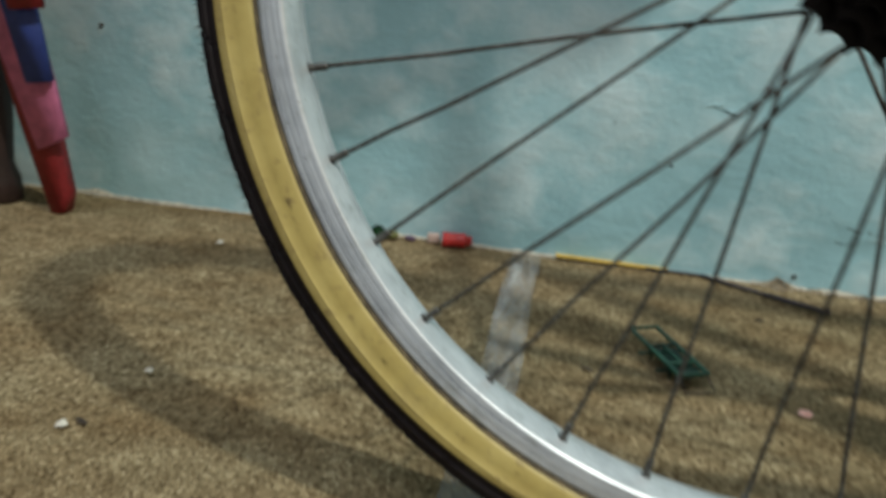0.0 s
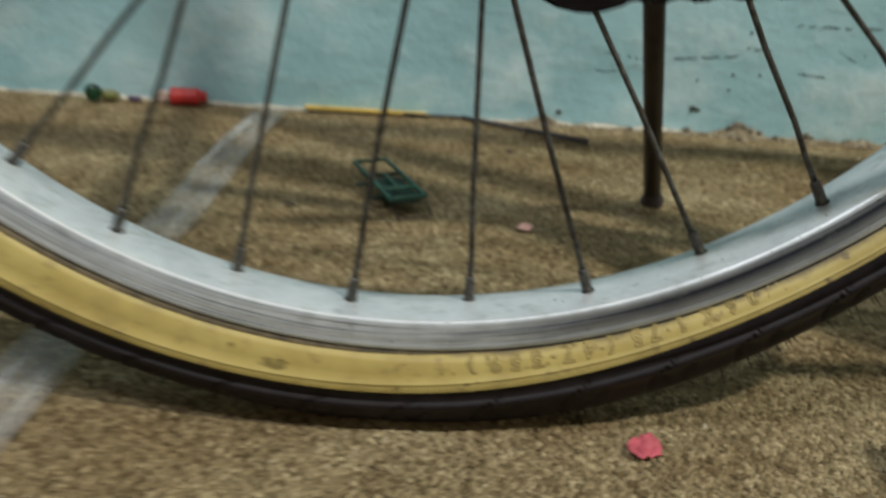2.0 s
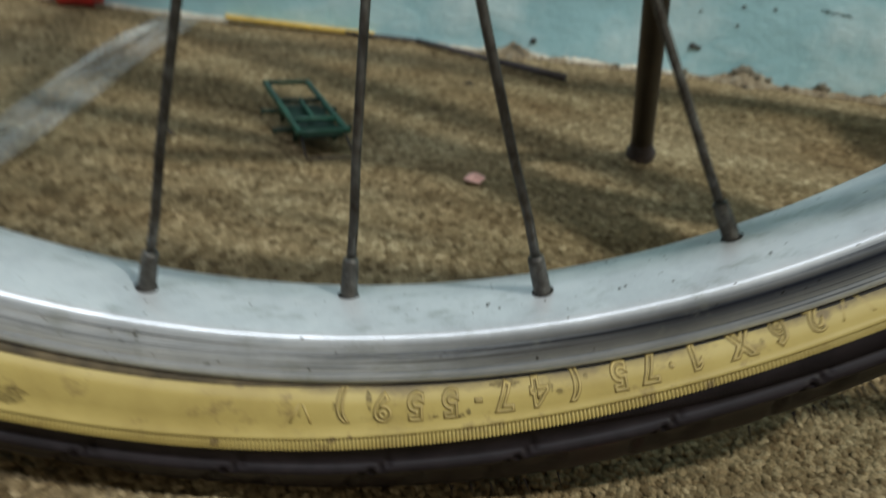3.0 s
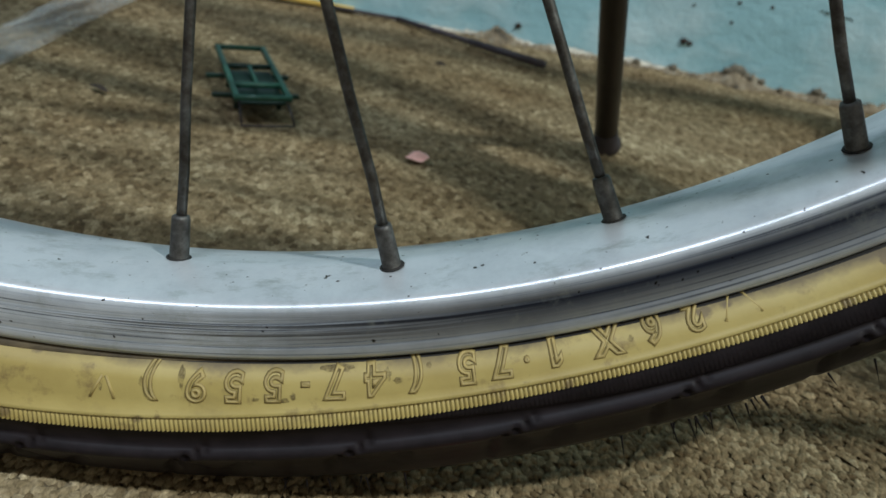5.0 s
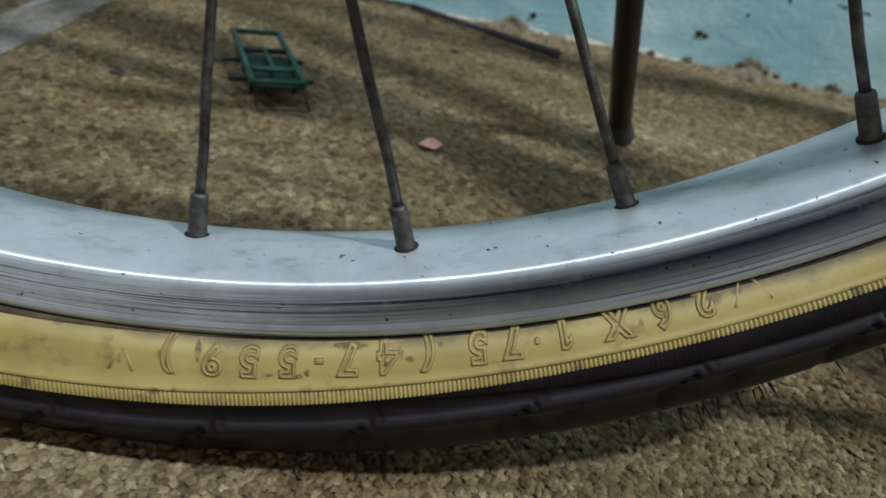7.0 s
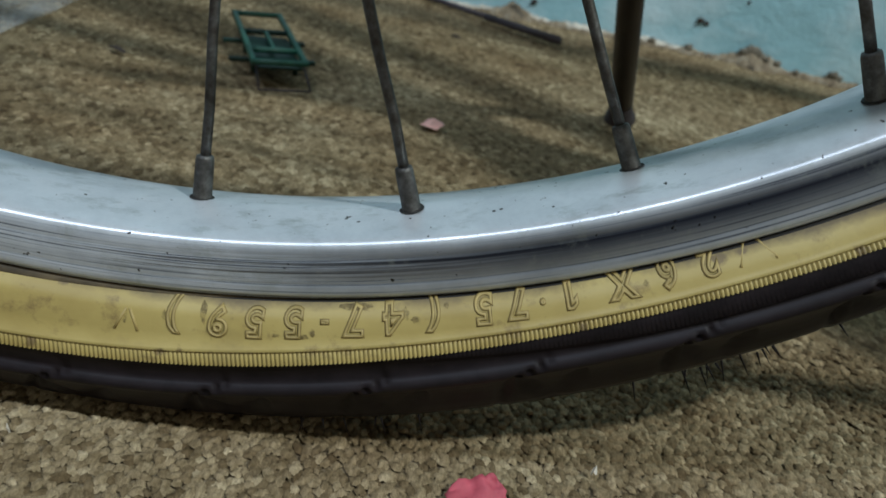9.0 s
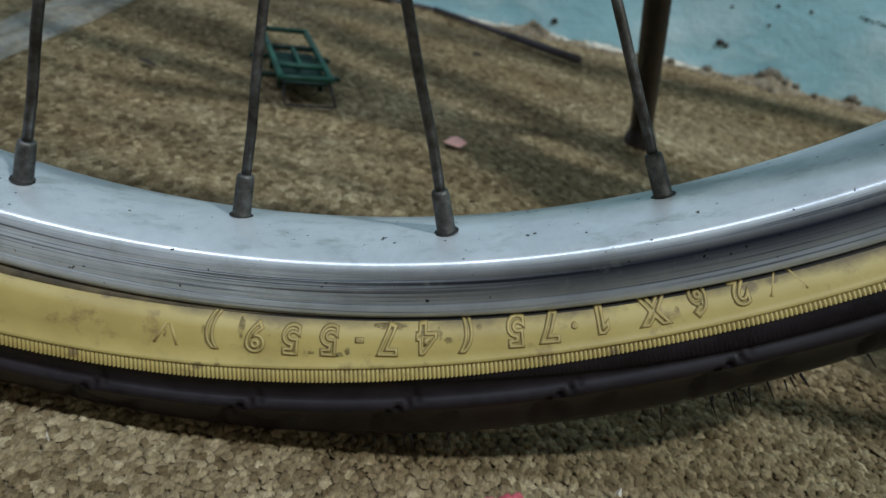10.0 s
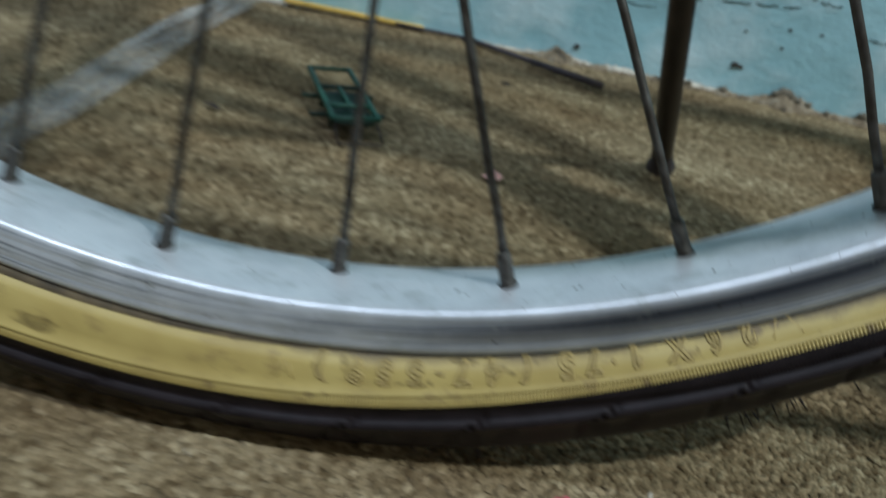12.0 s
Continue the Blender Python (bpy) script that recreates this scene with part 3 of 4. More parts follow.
def tread_profile(th, odd):
    rb, ro = table(th, BORDER), table(th, OUTER)
    h = 0.6 * RIB * (odd % 2)
    rr = max(rb + 0.0004, min(0.2980, rb + 0.0042))
    a = (th + NOTCH / 2) % NOTCH - NOTCH / 2
    g = [math.exp(-(((a - c) / 0.17) ** 2)) for c in (0.80, 0.46, 0.0, -0.46, -0.80)]
    e = rb + 0.0060
    sy = side_y(e)
    near = [(rb - 0.0006, -side_y(rb) + 0.0002), (rb + 0.0001, -side_y(rb) - h), (rr, -side_y(rr) - h), (rr + 0.0002, -side_y(rr)), (e - 0.0012, -side_y(e - 0.0012) + 0.0006)]
    near += [(e - 0.0005, -sy - 0.0004 + 0.0008 * g[0]), (e + 0.0002, -sy - 0.0013 + 0.0015 * g[1]), (e + 0.0011, -sy - 0.0015 + 0.0018 * g[2]), (e + 0.0020, -sy - 0.0011 + 0.0018 * g[3]), (e + 0.0026, -sy - 0.0002 + 0.0014 * g[4])]
    curve_r, curve_y = (e + 0.0030, min(ro - 0.0016, e + 0.0074), ro - 0.0006, ro), (-sy + 0.0006, -0.0126, -0.0080, -0.0012)
    for k in range(LOWER):
        s = k / (LOWER - 1)
        f = s * 3
        i = min(2, int(f))
        d = 0.0015 * groove(a, s)
        near.append((curve_r[i] + (curve_r[i + 1] - curve_r[i]) * (f - i) - d * (0.3 + 0.7 * s), curve_y[i] + (curve_y[i + 1] - curve_y[i]) * (f - i) + d * (1 - s)))
    return near + [(r, -y) for r, y in near[::-1]]


tyre = ring("tyre", tread_profile, RIBS * 2, M_BLACK, bicycle, "black rubber tread with notched shoulder blocks")
ring("sidewall", sidewall_profile(-1), RIBS * 4, M_YELLOW, tyre, "dirty yellow rubber sidewall with ribbed edge")
ring("sidewall", sidewall_profile(1), 360, M_YELLOW, tyre, "dirty yellow rubber sidewall with ribbed edge")
BEAD = [(-186, 0.2863), (-70, 0.2879), (-10, 0.2877), (0, 0.2873), (5, 0.2867), (8, 0.2861), (186, 0.2861)]


def bead_profile(sign):
    def profile(th, odd):
        rb = table(th, BEAD)
        return [(r, sign * (side_y(r) + lift)) for r, lift in ((0.2857, -0.0002), (0.2860, 0.0003), (rb - 0.0002, 0.0004), (rb + 0.0001, -0.0001))]
    return profile


# near-black ring paints the shaded gap between rim and tyre, grime included
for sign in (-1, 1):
    ring("bead", lambda th, odd: [(r, sign * side_y(r)) for r in (0.2846, 0.2852, 0.2858, 0.28665)], 360, M_GAPSHADE, tyre, "grimy tyre bead, darkened for the shaded gap at the rim")
    ring("bead_line", bead_profile(sign), 360, M_BEADLINE, tyre, "grimy brown moulding line beside the rim")

# rubber hairs on the tread
verts, faces = [], []
rnd = random.Random(4)
for n_hair in range(820):
    th = rnd.uniform(-100, -28) if n_hair % 2 else rnd.uniform(20, 44) if n_hair % 32 == 0 else rnd.uniform(-180, 180)
    y = rnd.choice((rnd.uniform(-0.0135, 0.008), rnd.uniform(-0.0125, -0.0105)))
    r = table(th, OUTER) - 0.0010 - 0.0030 * (abs(y) / 0.0135) ** 2
    base = polar(r, th, y)
    tip = polar(r + rnd.uniform(0.0020, 0.0052) * (1.35 if th > 20 else 1.0), th + rnd.uniform(-0.22, 0.30), y * 1.10 - 0.0006)
    if min(base.z, tip.z) < 0.003:
        continue
    side = Vector((math.cos(radians(th)), 0, math.sin(radians(th)))) * 0.00028
    up = Vector((0, 0.00028, 0))
    k = len(verts)
    verts += [base + side, base + up, base - side, base - up, tip]
    faces += [(k, k + 1, k + 4), (k + 1, k + 2, k + 4), (k + 2, k + 3, k + 4), (k + 3, k, k + 4)]
hairs = raw_mesh("rubber_hairs", verts, faces, M_BLACK, tyre)
tagged(hairs, kind="stuff")

# raised size marking on the near sidewall, read with its tops outwards
GLYPHS = [("2", 27.1), ("6", 25.5), ("X", 23.7), ("1", 21.6), (".", 20.5), ("7", 19.5), ("5", 18.1), ("(", 16.1), ("4", 14.4), ("7", 12.8), ("-", 11.6), ("5", 10.3), ("5", 8.7), ("9", 7.2), (")", 5.3)]


ONE = [(-0.10, -0.30), (0.03, -0.30), (0.03, 0.24), (0.17, 0.12), (0.17, 0.25), (0.05, 0.38), (-0.10, 0.38)]


def raised_character(ch, th, r, size):
    if ch in ".-":
        size *= 0.62
        r += 0.0004
    if ch == "1":
        cu = bpy.data.curves.new("character", "CURVE")
        cu.dimensions = "2D"
        line = cu.splines.new("POLY")
        line.points.add(len(ONE) - 1)
        for p, (u, v) in zip(line.points, ONE):
            p.co = (-u * size, v * size, 0, 1)
        line.use_cyclic_u = True
    else:
        cu = bpy.data.curves.new("character", "FONT")
        cu.body, cu.size, cu.align_x, cu.align_y, cu.offset = ch, size, "CENTER", "CENTER", (0.0 if ch in ".-" else 0.00018)
    cu.fill_mode, cu.bevel_resolution, cu.resolution_u = "NONE", 1, 4
    tmp = new("character_curve", cu)
    gm = bmesh.new()
    # raised outline, then a wider, flatter and darker one beneath it
    for index, depth, flat in ((0, 0.00026, 1.0), (1, 0.00037, 0.25)):
        cu.bevel_depth = depth
        bpy.context.view_layer.update()
        layer = bpy.data.meshes.new_from_object(tmp.evaluated_get(bpy.context.evaluated_depsgraph_get()))
        count = len(gm.faces)
        first = len(gm.verts)
        gm.from_mesh(layer)
        gm.faces.ensure_lookup_table()
        gm.verts.ensure_lookup_table()
        for f in gm.faces[count:]:
            f.material_index, f.smooth = index, True
        for v in gm.verts[first:]:
            v.co.z *= flat
        bpy.data.meshes.remove(layer)
    bpy.data.objects.remove(tmp)
    bpy.data.curves.remove(cu)
    mesh = bpy.data.meshes.new("raised_character")
    mesh.materials.append(M_GRIME)
    mesh.materials.append(M_LETTEREDGE)
    for _ in range(3):
        long_edges = [e for e in gm.edges if e.calc_length() > 0.0009]
        if long_edges:
            bmesh.ops.subdivide_edges(gm, edges=long_edges, cuts=1)
    gm.to_mesh(mesh)
    gm.free()
    a = radians(th)
    ex = Vector((-math.cos(a), 0, -math.sin(a)))
    for v in mesh.vertices:
        rr = r + v.co.y
        p = polar(rr, th, 0) + ex * v.co.x * 1.08
        v.co = Vector((p.x, -side_y(rr) - 0.0001 + 0.0 - v.co.z, p.z))
    ob = new("raised_character", mesh)
    ob.parent = tyre
    return ob


for ch, th in GLYPHS:
    raised_character(ch, th, 0.2901 - 0.0030 * max(0, (th - 8) / 20) - (-0.0010 if ch == "." else 0.0), 0.0071 - 0.0013 * max(0, (th - 14) / 13))

# smudges of dirt on the near sidewall
def smudge(th, r, along, across, seed):
    rings, n = [], 18
    for f in (0.0, 0.45, 0.8, 1.0):
        row = []
        for i in range(n):
            a = 2 * math.pi * i / n
            k = f * (1 + 0.55 * noise.noise((math.cos(a) * 1.4, math.sin(a) * 1.4, seed * 3.7)) + 0.30 * noise.noise((math.cos(a) * 4, math.sin(a) * 4, seed * 1.9)))
            rr_ = r + across * k * math.sin(a)
            row.append(polar(rr_, th + math.degrees(along * k * math.cos(a) / r), -side_y(rr_) - 0.00016 + 0.00012 * f))
        rings.append(row)
    verts = [p for row in rings for p in row]
    faces = [(j * n + i, j * n + (i + 1) % n, (j + 1) * n + (i + 1) % n, (j + 1) * n + i) for j in range(3) for i in range(n)]
    raw_mesh("dirt_smudge", verts, faces, M_SMUDGE, tyre)


for k, (th, r, along, across) in enumerate(((6.55, 0.2888, 0.0007, 0.0019), (9.6, 0.2924, 0.0007, 0.0005), (10.75, 0.2926, 0.0009, 0.0006), (11.1, 0.2918, 0.0006, 0.0006), (14.2, 0.2880, 0.0005, 0.0009), (14.9, 0.2886, 0.0008, 0.0009), (15.35, 0.2896, 0.0010, 0.0006),
                                            (16.6, 0.2878, 0.0005, 0.0006), (12.9, 0.2872, 0.0034, 0.0006), (5.0, 0.2900, 0.0006, 0.0009), (3.4, 0.2908, 0.0004, 0.0012), (24.6, 0.2885, 0.0006, 0.0005), (-9.6, 0.2955, 0.0058, 0.0024), (-13.0, 0.2925, 0.0012, 0.0010), (-62.0, 0.2945, 0.0030, 0.0014), (-44.0, 0.2960, 0.0024, 0.0012), (-27.0, 0.2935, 0.0016, 0.0012))):
    smudge(th, r, along, across, k + 1)

# two worn marks beside the figures that cannot be read any more
for th0, th1, r0 in ((29.6, 28.95, 0.2872), (28.2, 28.75, 0.2872), (3.95, 3.55, 0.2915), (3.0, 3.4, 0.2915)):
    bm = bmesh.new()
    rod(bm, polar(r0 - 0.0020, th1, -side_y(r0 - 0.0020)), polar(r0 + 0.0022, th0, -side_y(r0 + 0.0022)), 0.00034, seg=6)
    part("worn_mark", bm, M_GRIME, tyre)

# nipples and spokes, three-cross
PHASE = 5.336
FLANGE_R = 0.0208
bent = random.Random(21)
for k in range(36):
    th = PHASE + 10 * (k if k < 18 else k - 36)
    near_side = k % 2 == 1
    sign = 1 if (k % 4) in (0, 3) else -1
    y_rim, y_hub = (-0.0026, -0.020) if near_side else (0.0026, 0.028)
    foot = polar(0.2712, th, y_rim)
    hole = polar(FLANGE_R, th + sign * 82, y_hub)
    d = (hole - foot).normalized()
    bm = bmesh.new()
    lathe(bm, [(0.0, 0.0024), (0.0007, 0.00235), (0.0011, 0.00212), (0.0072, 0.00205), (0.0104, 0.0020), (0.0112, 0.0018), (0.0114, 0.0013)], foot - d * 0.001, foot + d * 0.01, 10)
    part("nipple", bm, M_NIPPLE, rim)
    # flat dark disc paints the shade round the nipple's foot
    bm = bmesh.new()
    lathe(bm, [(0.0, 0.00275), (0.0002, 0.0027), (0.00025, 0.0023)], foot + d * 0.0007, foot + d * 0.01, 12)
    part("spoke_foot_shade", bm, M_GAPSHADE, rim)
    bm = bmesh.new()
    side = d.cross(Vector((0, 1, 0))).normalized()
    length = (hole - foot).length
    line = [foot + d * 0.006] + [foot + d * (length * f) + side * bent.uniform(-w, w) for f, w in ((0.075, 0.0003), (0.13, 0.0006), (0.24, 0.0008), (0.5, 0.0008))] + [hole]
    strand(bm, line, 0.00116)
    part("spoke", bm, M_SPOKE, rim)

# hub and freewheel with its sprockets
C = polar(0, 0, 0)
bm = bmesh.new()
lathe(bm, [(-0.060, 0.0045), (-0.052, 0.0045), (-0.052, 0.010), (-0.024, 0.012), (-0.0235, 0.025), (-0.0205, 0.025), (-0.020, 0.014), (0.026, 0.014), (0.0265, 0.025), (0.0295, 0.025), (0.030, 0.011), (0.055, 0.009), (0.055, 0.0045), (0.072, 0.0045)], C, C + Vector((0, 1, 0)), 36)
hub = part("hub", bm, M_HUB, bicycle, "grey metal hub")
bm = bmesh.new()
lathe(bm, [(-0.0540, 0.014), (-0.0535, 0.0185), (-0.0300, 0.0205), (-0.0250, 0.030), (-0.0245, 0.014)], C, C + Vector((0, 1, 0)), 36)
freewheel = part("freewheel", bm, M_GREASE, bicycle, "greasy black freewheel")
for j, teeth in enumerate((25, 22, 19, 17, 15)):
    y = -0.0262 - 0.0052 * j
    tip = 0.0127 * teeth / (2 * math.pi) + 0.0036
    bm = bmesh.new()
    ra, rb = [], []
    n = teeth * 10
    for i in range(n):
        a = 2 * math.pi * i / n + radians(-39)
        r = tip - 0.0054 * abs(math.sin(teeth * math.pi * i / n)) ** 0.62
        ra.append(bm.verts.new((C.x + r * math.sin(a), y - 0.0011, C.z - r * math.cos(a))))
        rb.append(bm.verts.new((C.x + r * math.sin(a), y + 0.0011, C.z - r * math.cos(a))))
    bm.faces.new(ra)
    bm.faces.new(rb[::-1])
    for i in range(n):
        m = (i + 1) % n
        bm.faces.new((ra[i], rb[i], rb[m], ra[m]))
    part("sprocket", bm, M_GREASE, freewheel, soft=False)


# derailleur with its cage and toothed pulleys
def slab(bm, outline, y0, y1):
    a = [bm.verts.new((x, y0, z)) for x, z in outline]
    b = [bm.verts.new((x, y1, z)) for x, z in outline]
    bm.faces.new(a)
    bm.faces.new(b[::-1])
    n = len(outline)
    for i in range(n):
        j = (i + 1) % n
        bm.faces.new((a[i], b[i], b[j], a[j]))


def arc(cx, cz, r, a0, a1, n=10):
    return [(cx + r * math.cos(radians(a0 + (a1 - a0) * i / n)), cz + r * math.sin(radians(a0 + (a1 - a0) * i / n))) for i in range(n + 1)]


PUL = (0.0485, 0.1862)
CAGE_Y = -0.050
CAGE = [(0.036, 0.262), (0.0330, 0.2120), (0.0314, 0.2058), (0.0296, 0.1930), (0.0272, 0.1830), (0.0268, 0.1715), (0.0285, 0.1690), (0.0340, 0.1661), (0.0439, 0.1618), (0.0500, 0.1607), (0.0545, 0.1607), (0.0610, 0.1628),
        (0.0655, 0.1660), (0.0662, 0.1740), (0.0652, 0.1810), (0.0632, 0.1880), (0.0612, 0.1940), (0.0575, 0.1985), (0.0551, 0.2025), (0.0559, 0.2080), (0.060, 0.262)]
bm = bmesh.new()
slab(bm, CAGE, CAGE_Y - 0.0015, CAGE_Y)
derailleur = part("derailleur", bm, M_GREASE, bicycle, "greasy black derailleur cage", soft=False)
bm = bmesh.new()
slab(bm, CAGE, CAGE_Y + 0.0085, CAGE_Y + 0.010)
part("inner_plate", bm, M_GREASE, derailleur, soft=False)
for px_, pz_ in (PUL, (0.050, 0.244)):
    bm = bmesh.new()
    out = []
    for i in range(64):
        r = 0.0195 - 0.0042 * abs(math.sin(math.pi * i / 8)) ** 0.7
        a = 2 * math.pi * i / 64 - radians(14)
        out.append((px_ + r * math.cos(a), pz_ + r * math.sin(a)))
    slab(bm, out, CAGE_Y + 0.002, CAGE_Y + 0.007)
    part("pulley", bm, M_GREASE, derailleur, soft=False)
    bm = bmesh.new()
    lathe(bm, [(0, 0.0026), (0.0004, 0.0026), (0.0007, 0.0020)], (px_, CAGE_Y - 0.001, pz_), (px_, CAGE_Y - 0.005, pz_), 6)
    part("bolt", bm, M_GREASE, derailleur)
bm = bmesh.new()
box(bm, (0.032, CAGE_Y - 0.010, 0.250), (0.072, CAGE_Y + 0.012, 0.300), 0.006)
box(bm, (-0.004, CAGE_Y - 0.006, 0.285), (0.045, CAGE_Y + 0.010, 0.318), 0.006)
part("derailleur_body", bm, M_GREASE, derailleur)
bm = bmesh.new()
rod(bm, (0.076, CAGE_Y - 0.004, 0.252), (0.064, CAGE_Y - 0.004, 0.252), 0.006, seg=12)
part("adjuster", bm, M_GREASE, derailleur)

# thin lighter arc drawn in place of the cage's highlight
bm = bmesh.new()
strand(bm, [(PUL[0] + 0.002 + u, CAGE_Y - 0.0020, PUL[1] - 0.006 + v) for u, v in arc(0, 0, 0.0136, 205, 330, 14)], 0.0007)
part("pulley_glint", bm, plain("glint_brown", (0.022, 0.014, 0.014), 0.45, 0.2), derailleur, "brown arc drawn for the glint on the cage")
bm = bmesh.new()
lathe(bm, [(-0.0042, 0.0030), (-0.0038, 0.0042), (0.0, 0.0044)], Vector((PUL[0], CAGE_Y - 0.0014, PUL[1])), Vector((PUL[0], CAGE_Y + 0.5, PUL[1])), 14)
part("pulley_bolt", bm, M_GREASE, derailleur)

# lower run of the chain
A0, A1 = Vector((0.060, CAGE_Y + 0.0045, 0.1672)), Vector((0.470, CAGE_Y + 0.0055, 0.2060))
PITCH = 0.0127
dirv = (A1 - A0).normalized()
n_links = int((A1 - A0).length / PITCH)
bm = bmesh.new()
for i in range(n_links + 1):
    p = A0 + dirv * (PITCH * i)
    rod(bm, p - Vector((0, 0.0044, 0)), p + Vector((0, 0.0044, 0)), 0.0038, seg=10)
chain = part("chain", bm, M_GREASE, bicycle, "greasy black bicycle chain", soft=False)
plate = arc(PITCH, 0, 0.0043, -80, 80, 5) + [(PITCH / 2, 0.0028)] + arc(0, 0, 0.0043, 100, 260, 5) + [(PITCH / 2, -0.0028)]
link_meshes = []
for wide in (0.0036, 0.0024):
    bm = bmesh.new()
    for side in (-1, 1):
        slab(bm, plate, side * wide - 0.0006, side * wide + 0.0006)
    me = bpy.data.meshes.new("link")
    bm.to_mesh(me)
    bm.free()
    me.materials.append(M_GREASE)
    link_meshes.append(me)
tilt_up = -math.degrees(math.atan2(dirv.z, dirv.x))
for i in range(n_links):
    p = A0 + dirv * (PITCH * i)
    ob = new("link", link_meshes[i % 2])
    ob.parent = chain
    ob.matrix_basis = pose(p.x, p.y, p.z, 0, tilt_up, 0)

# kickstand
K_FOOT = Vector((0.1704, 0.2603, 0.0015))
K_DIR = Vector((-0.263, -0.5132, 0.817)).normalized()
bm = bmesh.new()
rod(bm, TO_BIKE @ (K_FOOT + K_DIR * 0.012), TO_BIKE @ (K_FOOT + K_DIR * 0.345), 0.0062, seg=20)
kickstand = part("kickstand", bm, M_STAND, bicycle, "dark brown painted steel kickstand leg")
bm = bmesh.new()
lathe(bm, [(0, 0.0072), (0.0006, 0.0086), (0.0022, 0.0086), (0.0030, 0.0068), (0.014, 0.0063)], TO_BIKE @ K_FOOT, TO_BIKE @ (K_FOOT + K_DIR * 0.02), 20)
part("foot", bm, M_STAND, kickstand, "small flared steel foot")

# unseen chain stays and seat stays that carry the wheel and cast shadows
for s, yy in ((-1, -0.066), (1, 0.075)):
    bm = bmesh.new()
    rod(bm, (0.006, yy, HUB_Z - 0.004), (0.12, yy * 0.92, HUB_Z - 0.018), 0.008, 0.009, 14)
    rod(bm, (0.12, yy * 0.92, HUB_Z - 0.018), (0.42, yy * 0.4, HUB_Z - 0.045), 0.009, 0.011, 14)
    part("chainstay", bm, M_STAND, bicycle)
    bm = bmesh.new()
    rod(bm, (0.004, yy, HUB_Z + 0.006), (0.23, yy * 0.35, HUB_Z + 0.46), 0.008, 0.008, 14)
    part("seatstay", bm, M_STAND, bicycle)

# unseen rest of the frame, added to shade the mat and the wall
BB, SEAT, HEAD_TOP, HEAD_LOW, FRONT = Vector((0.430, 0, 0.270)), Vector((0.250, 0, 0.745)), Vector((0.860, 0, 0.690)), Vector((0.895, 0, 0.585)), Vector((1.035, 0, HUB_Z))


def tube(name, points, radius, mat=M_STAND, parent=bicycle, label="", seg=16):
    bm = bmesh.new()
    for p0, p1 in zip(points, points[1:]):
        rod(bm, p0, p1, radius, seg=seg)
    for p in points[1:-1]:
        bmesh.ops.create_uvsphere(bm, u_segments=seg, v_segments=8, radius=radius, matrix=Matrix.Translation(p))
    return part(name, bm, mat, parent, label)


tube("seat_tube", [BB, SEAT], 0.0145)
tube("top_tube", [SEAT - Vector((-0.012, 0, 0.040)), HEAD_TOP - Vector((0, 0, 0.06))], 0.0150)
tube("down_tube", [BB, HEAD_LOW + Vector((0, 0, 0.02))], 0.0160)
tube("head_tube", [HEAD_LOW, HEAD_TOP], 0.0180)
tube("bottom_bracket", [BB - Vector((0, 0.036, 0)), BB + Vector((0, 0.036, 0))], 0.0200)
for side in (-1, 1):
    tube("fork_blade", [HEAD_LOW + Vector((0, 0.035 * side, 0)), HEAD_LOW + Vector((0.05, 0.05 * side, -0.20)), FRONT + Vector((0, 0.052 * side, 0))], 0.0100)
tube("fork_crown", [HEAD_LOW - Vector((0, 0.045, 0)), HEAD_LOW + Vector((0, 0.045, 0))], 0.0130)
tube("handlebar", [HEAD_TOP + Vector((-0.10, -0.29, 0.13)), HEAD_TOP + Vector((0.0, -0.20, 0.13)), HEAD_TOP + Vector((0.03, 0, 0.10)), HEAD_TOP + Vector((0.0, 0.20, 0.13)), HEAD_TOP + Vector((-0.10, 0.29, 0.13))], 0.0110)
tube("stem", [HEAD_TOP, HEAD_TOP + Vector((-0.02, 0, 0.09)), HEAD_TOP + Vector((0.03, 0, 0.10))], 0.0120)
tube("seat_post", [SEAT, SEAT + (SEAT - BB) * 0.36], 0.0130)

# saddle: wide at the rear, with a narrow nose
bm = bmesh.new()
top = SEAT + (SEAT - BB) * 0.36
rows = []
for u, half in ((-0.125, 0.030), (-0.115, 0.065), (-0.080, 0.078), (-0.040, 0.066), (0.010, 0.040), (0.070, 0.024), (0.125, 0.020), (0.140, 0.010)):
    rows.append([bm.verts.new((top.x + u, half * math.sin(a), top.z + 0.020 + 0.028 * math.cos(a) - 0.012 * (half / 0.078) * (1 - math.cos(a)))) for a in np.linspace(-math.pi, math.pi, 16, endpoint=False)])
for r0, r1 in zip(rows, rows[1:]):
    for i in range(16):
        bm.faces.new((r0[i], r0[(i + 1) % 16], r1[(i + 1) % 16], r1[i]))
bm.faces.new(rows[0][::-1])
bm.faces.new(rows[-1])
part("saddle", bm, M_BLACK, bicycle, "unseen black saddle added for its shadow")

# unseen chainwheel, cranks and pedals, added to cast shade
bm = bmesh.new()
lathe(bm, [(-0.0500, 0.030), (-0.0495, 0.088), (-0.0460, 0.088), (-0.0455, 0.030)], BB, BB + Vector((0, 1, 0)), 48)
part("chainwheel", bm, M_GREASE, bicycle)
for side in (-1, 1):
    end = BB + Vector((0.115 * side, 0.075 * side, 0.125 * side))
    crank = tube("crank", [BB + Vector((0, 0.055 * side, 0)), end], 0.0100)
    bm = bmesh.new()
    box(bm, (-0.045, 0.010 if side > 0 else -0.095, -0.013), (0.045, 0.095 if side > 0 else -0.010, 0.013), 0.004, Matrix.Translation(end))
    part("pedal", bm, M_BLACK, crank)

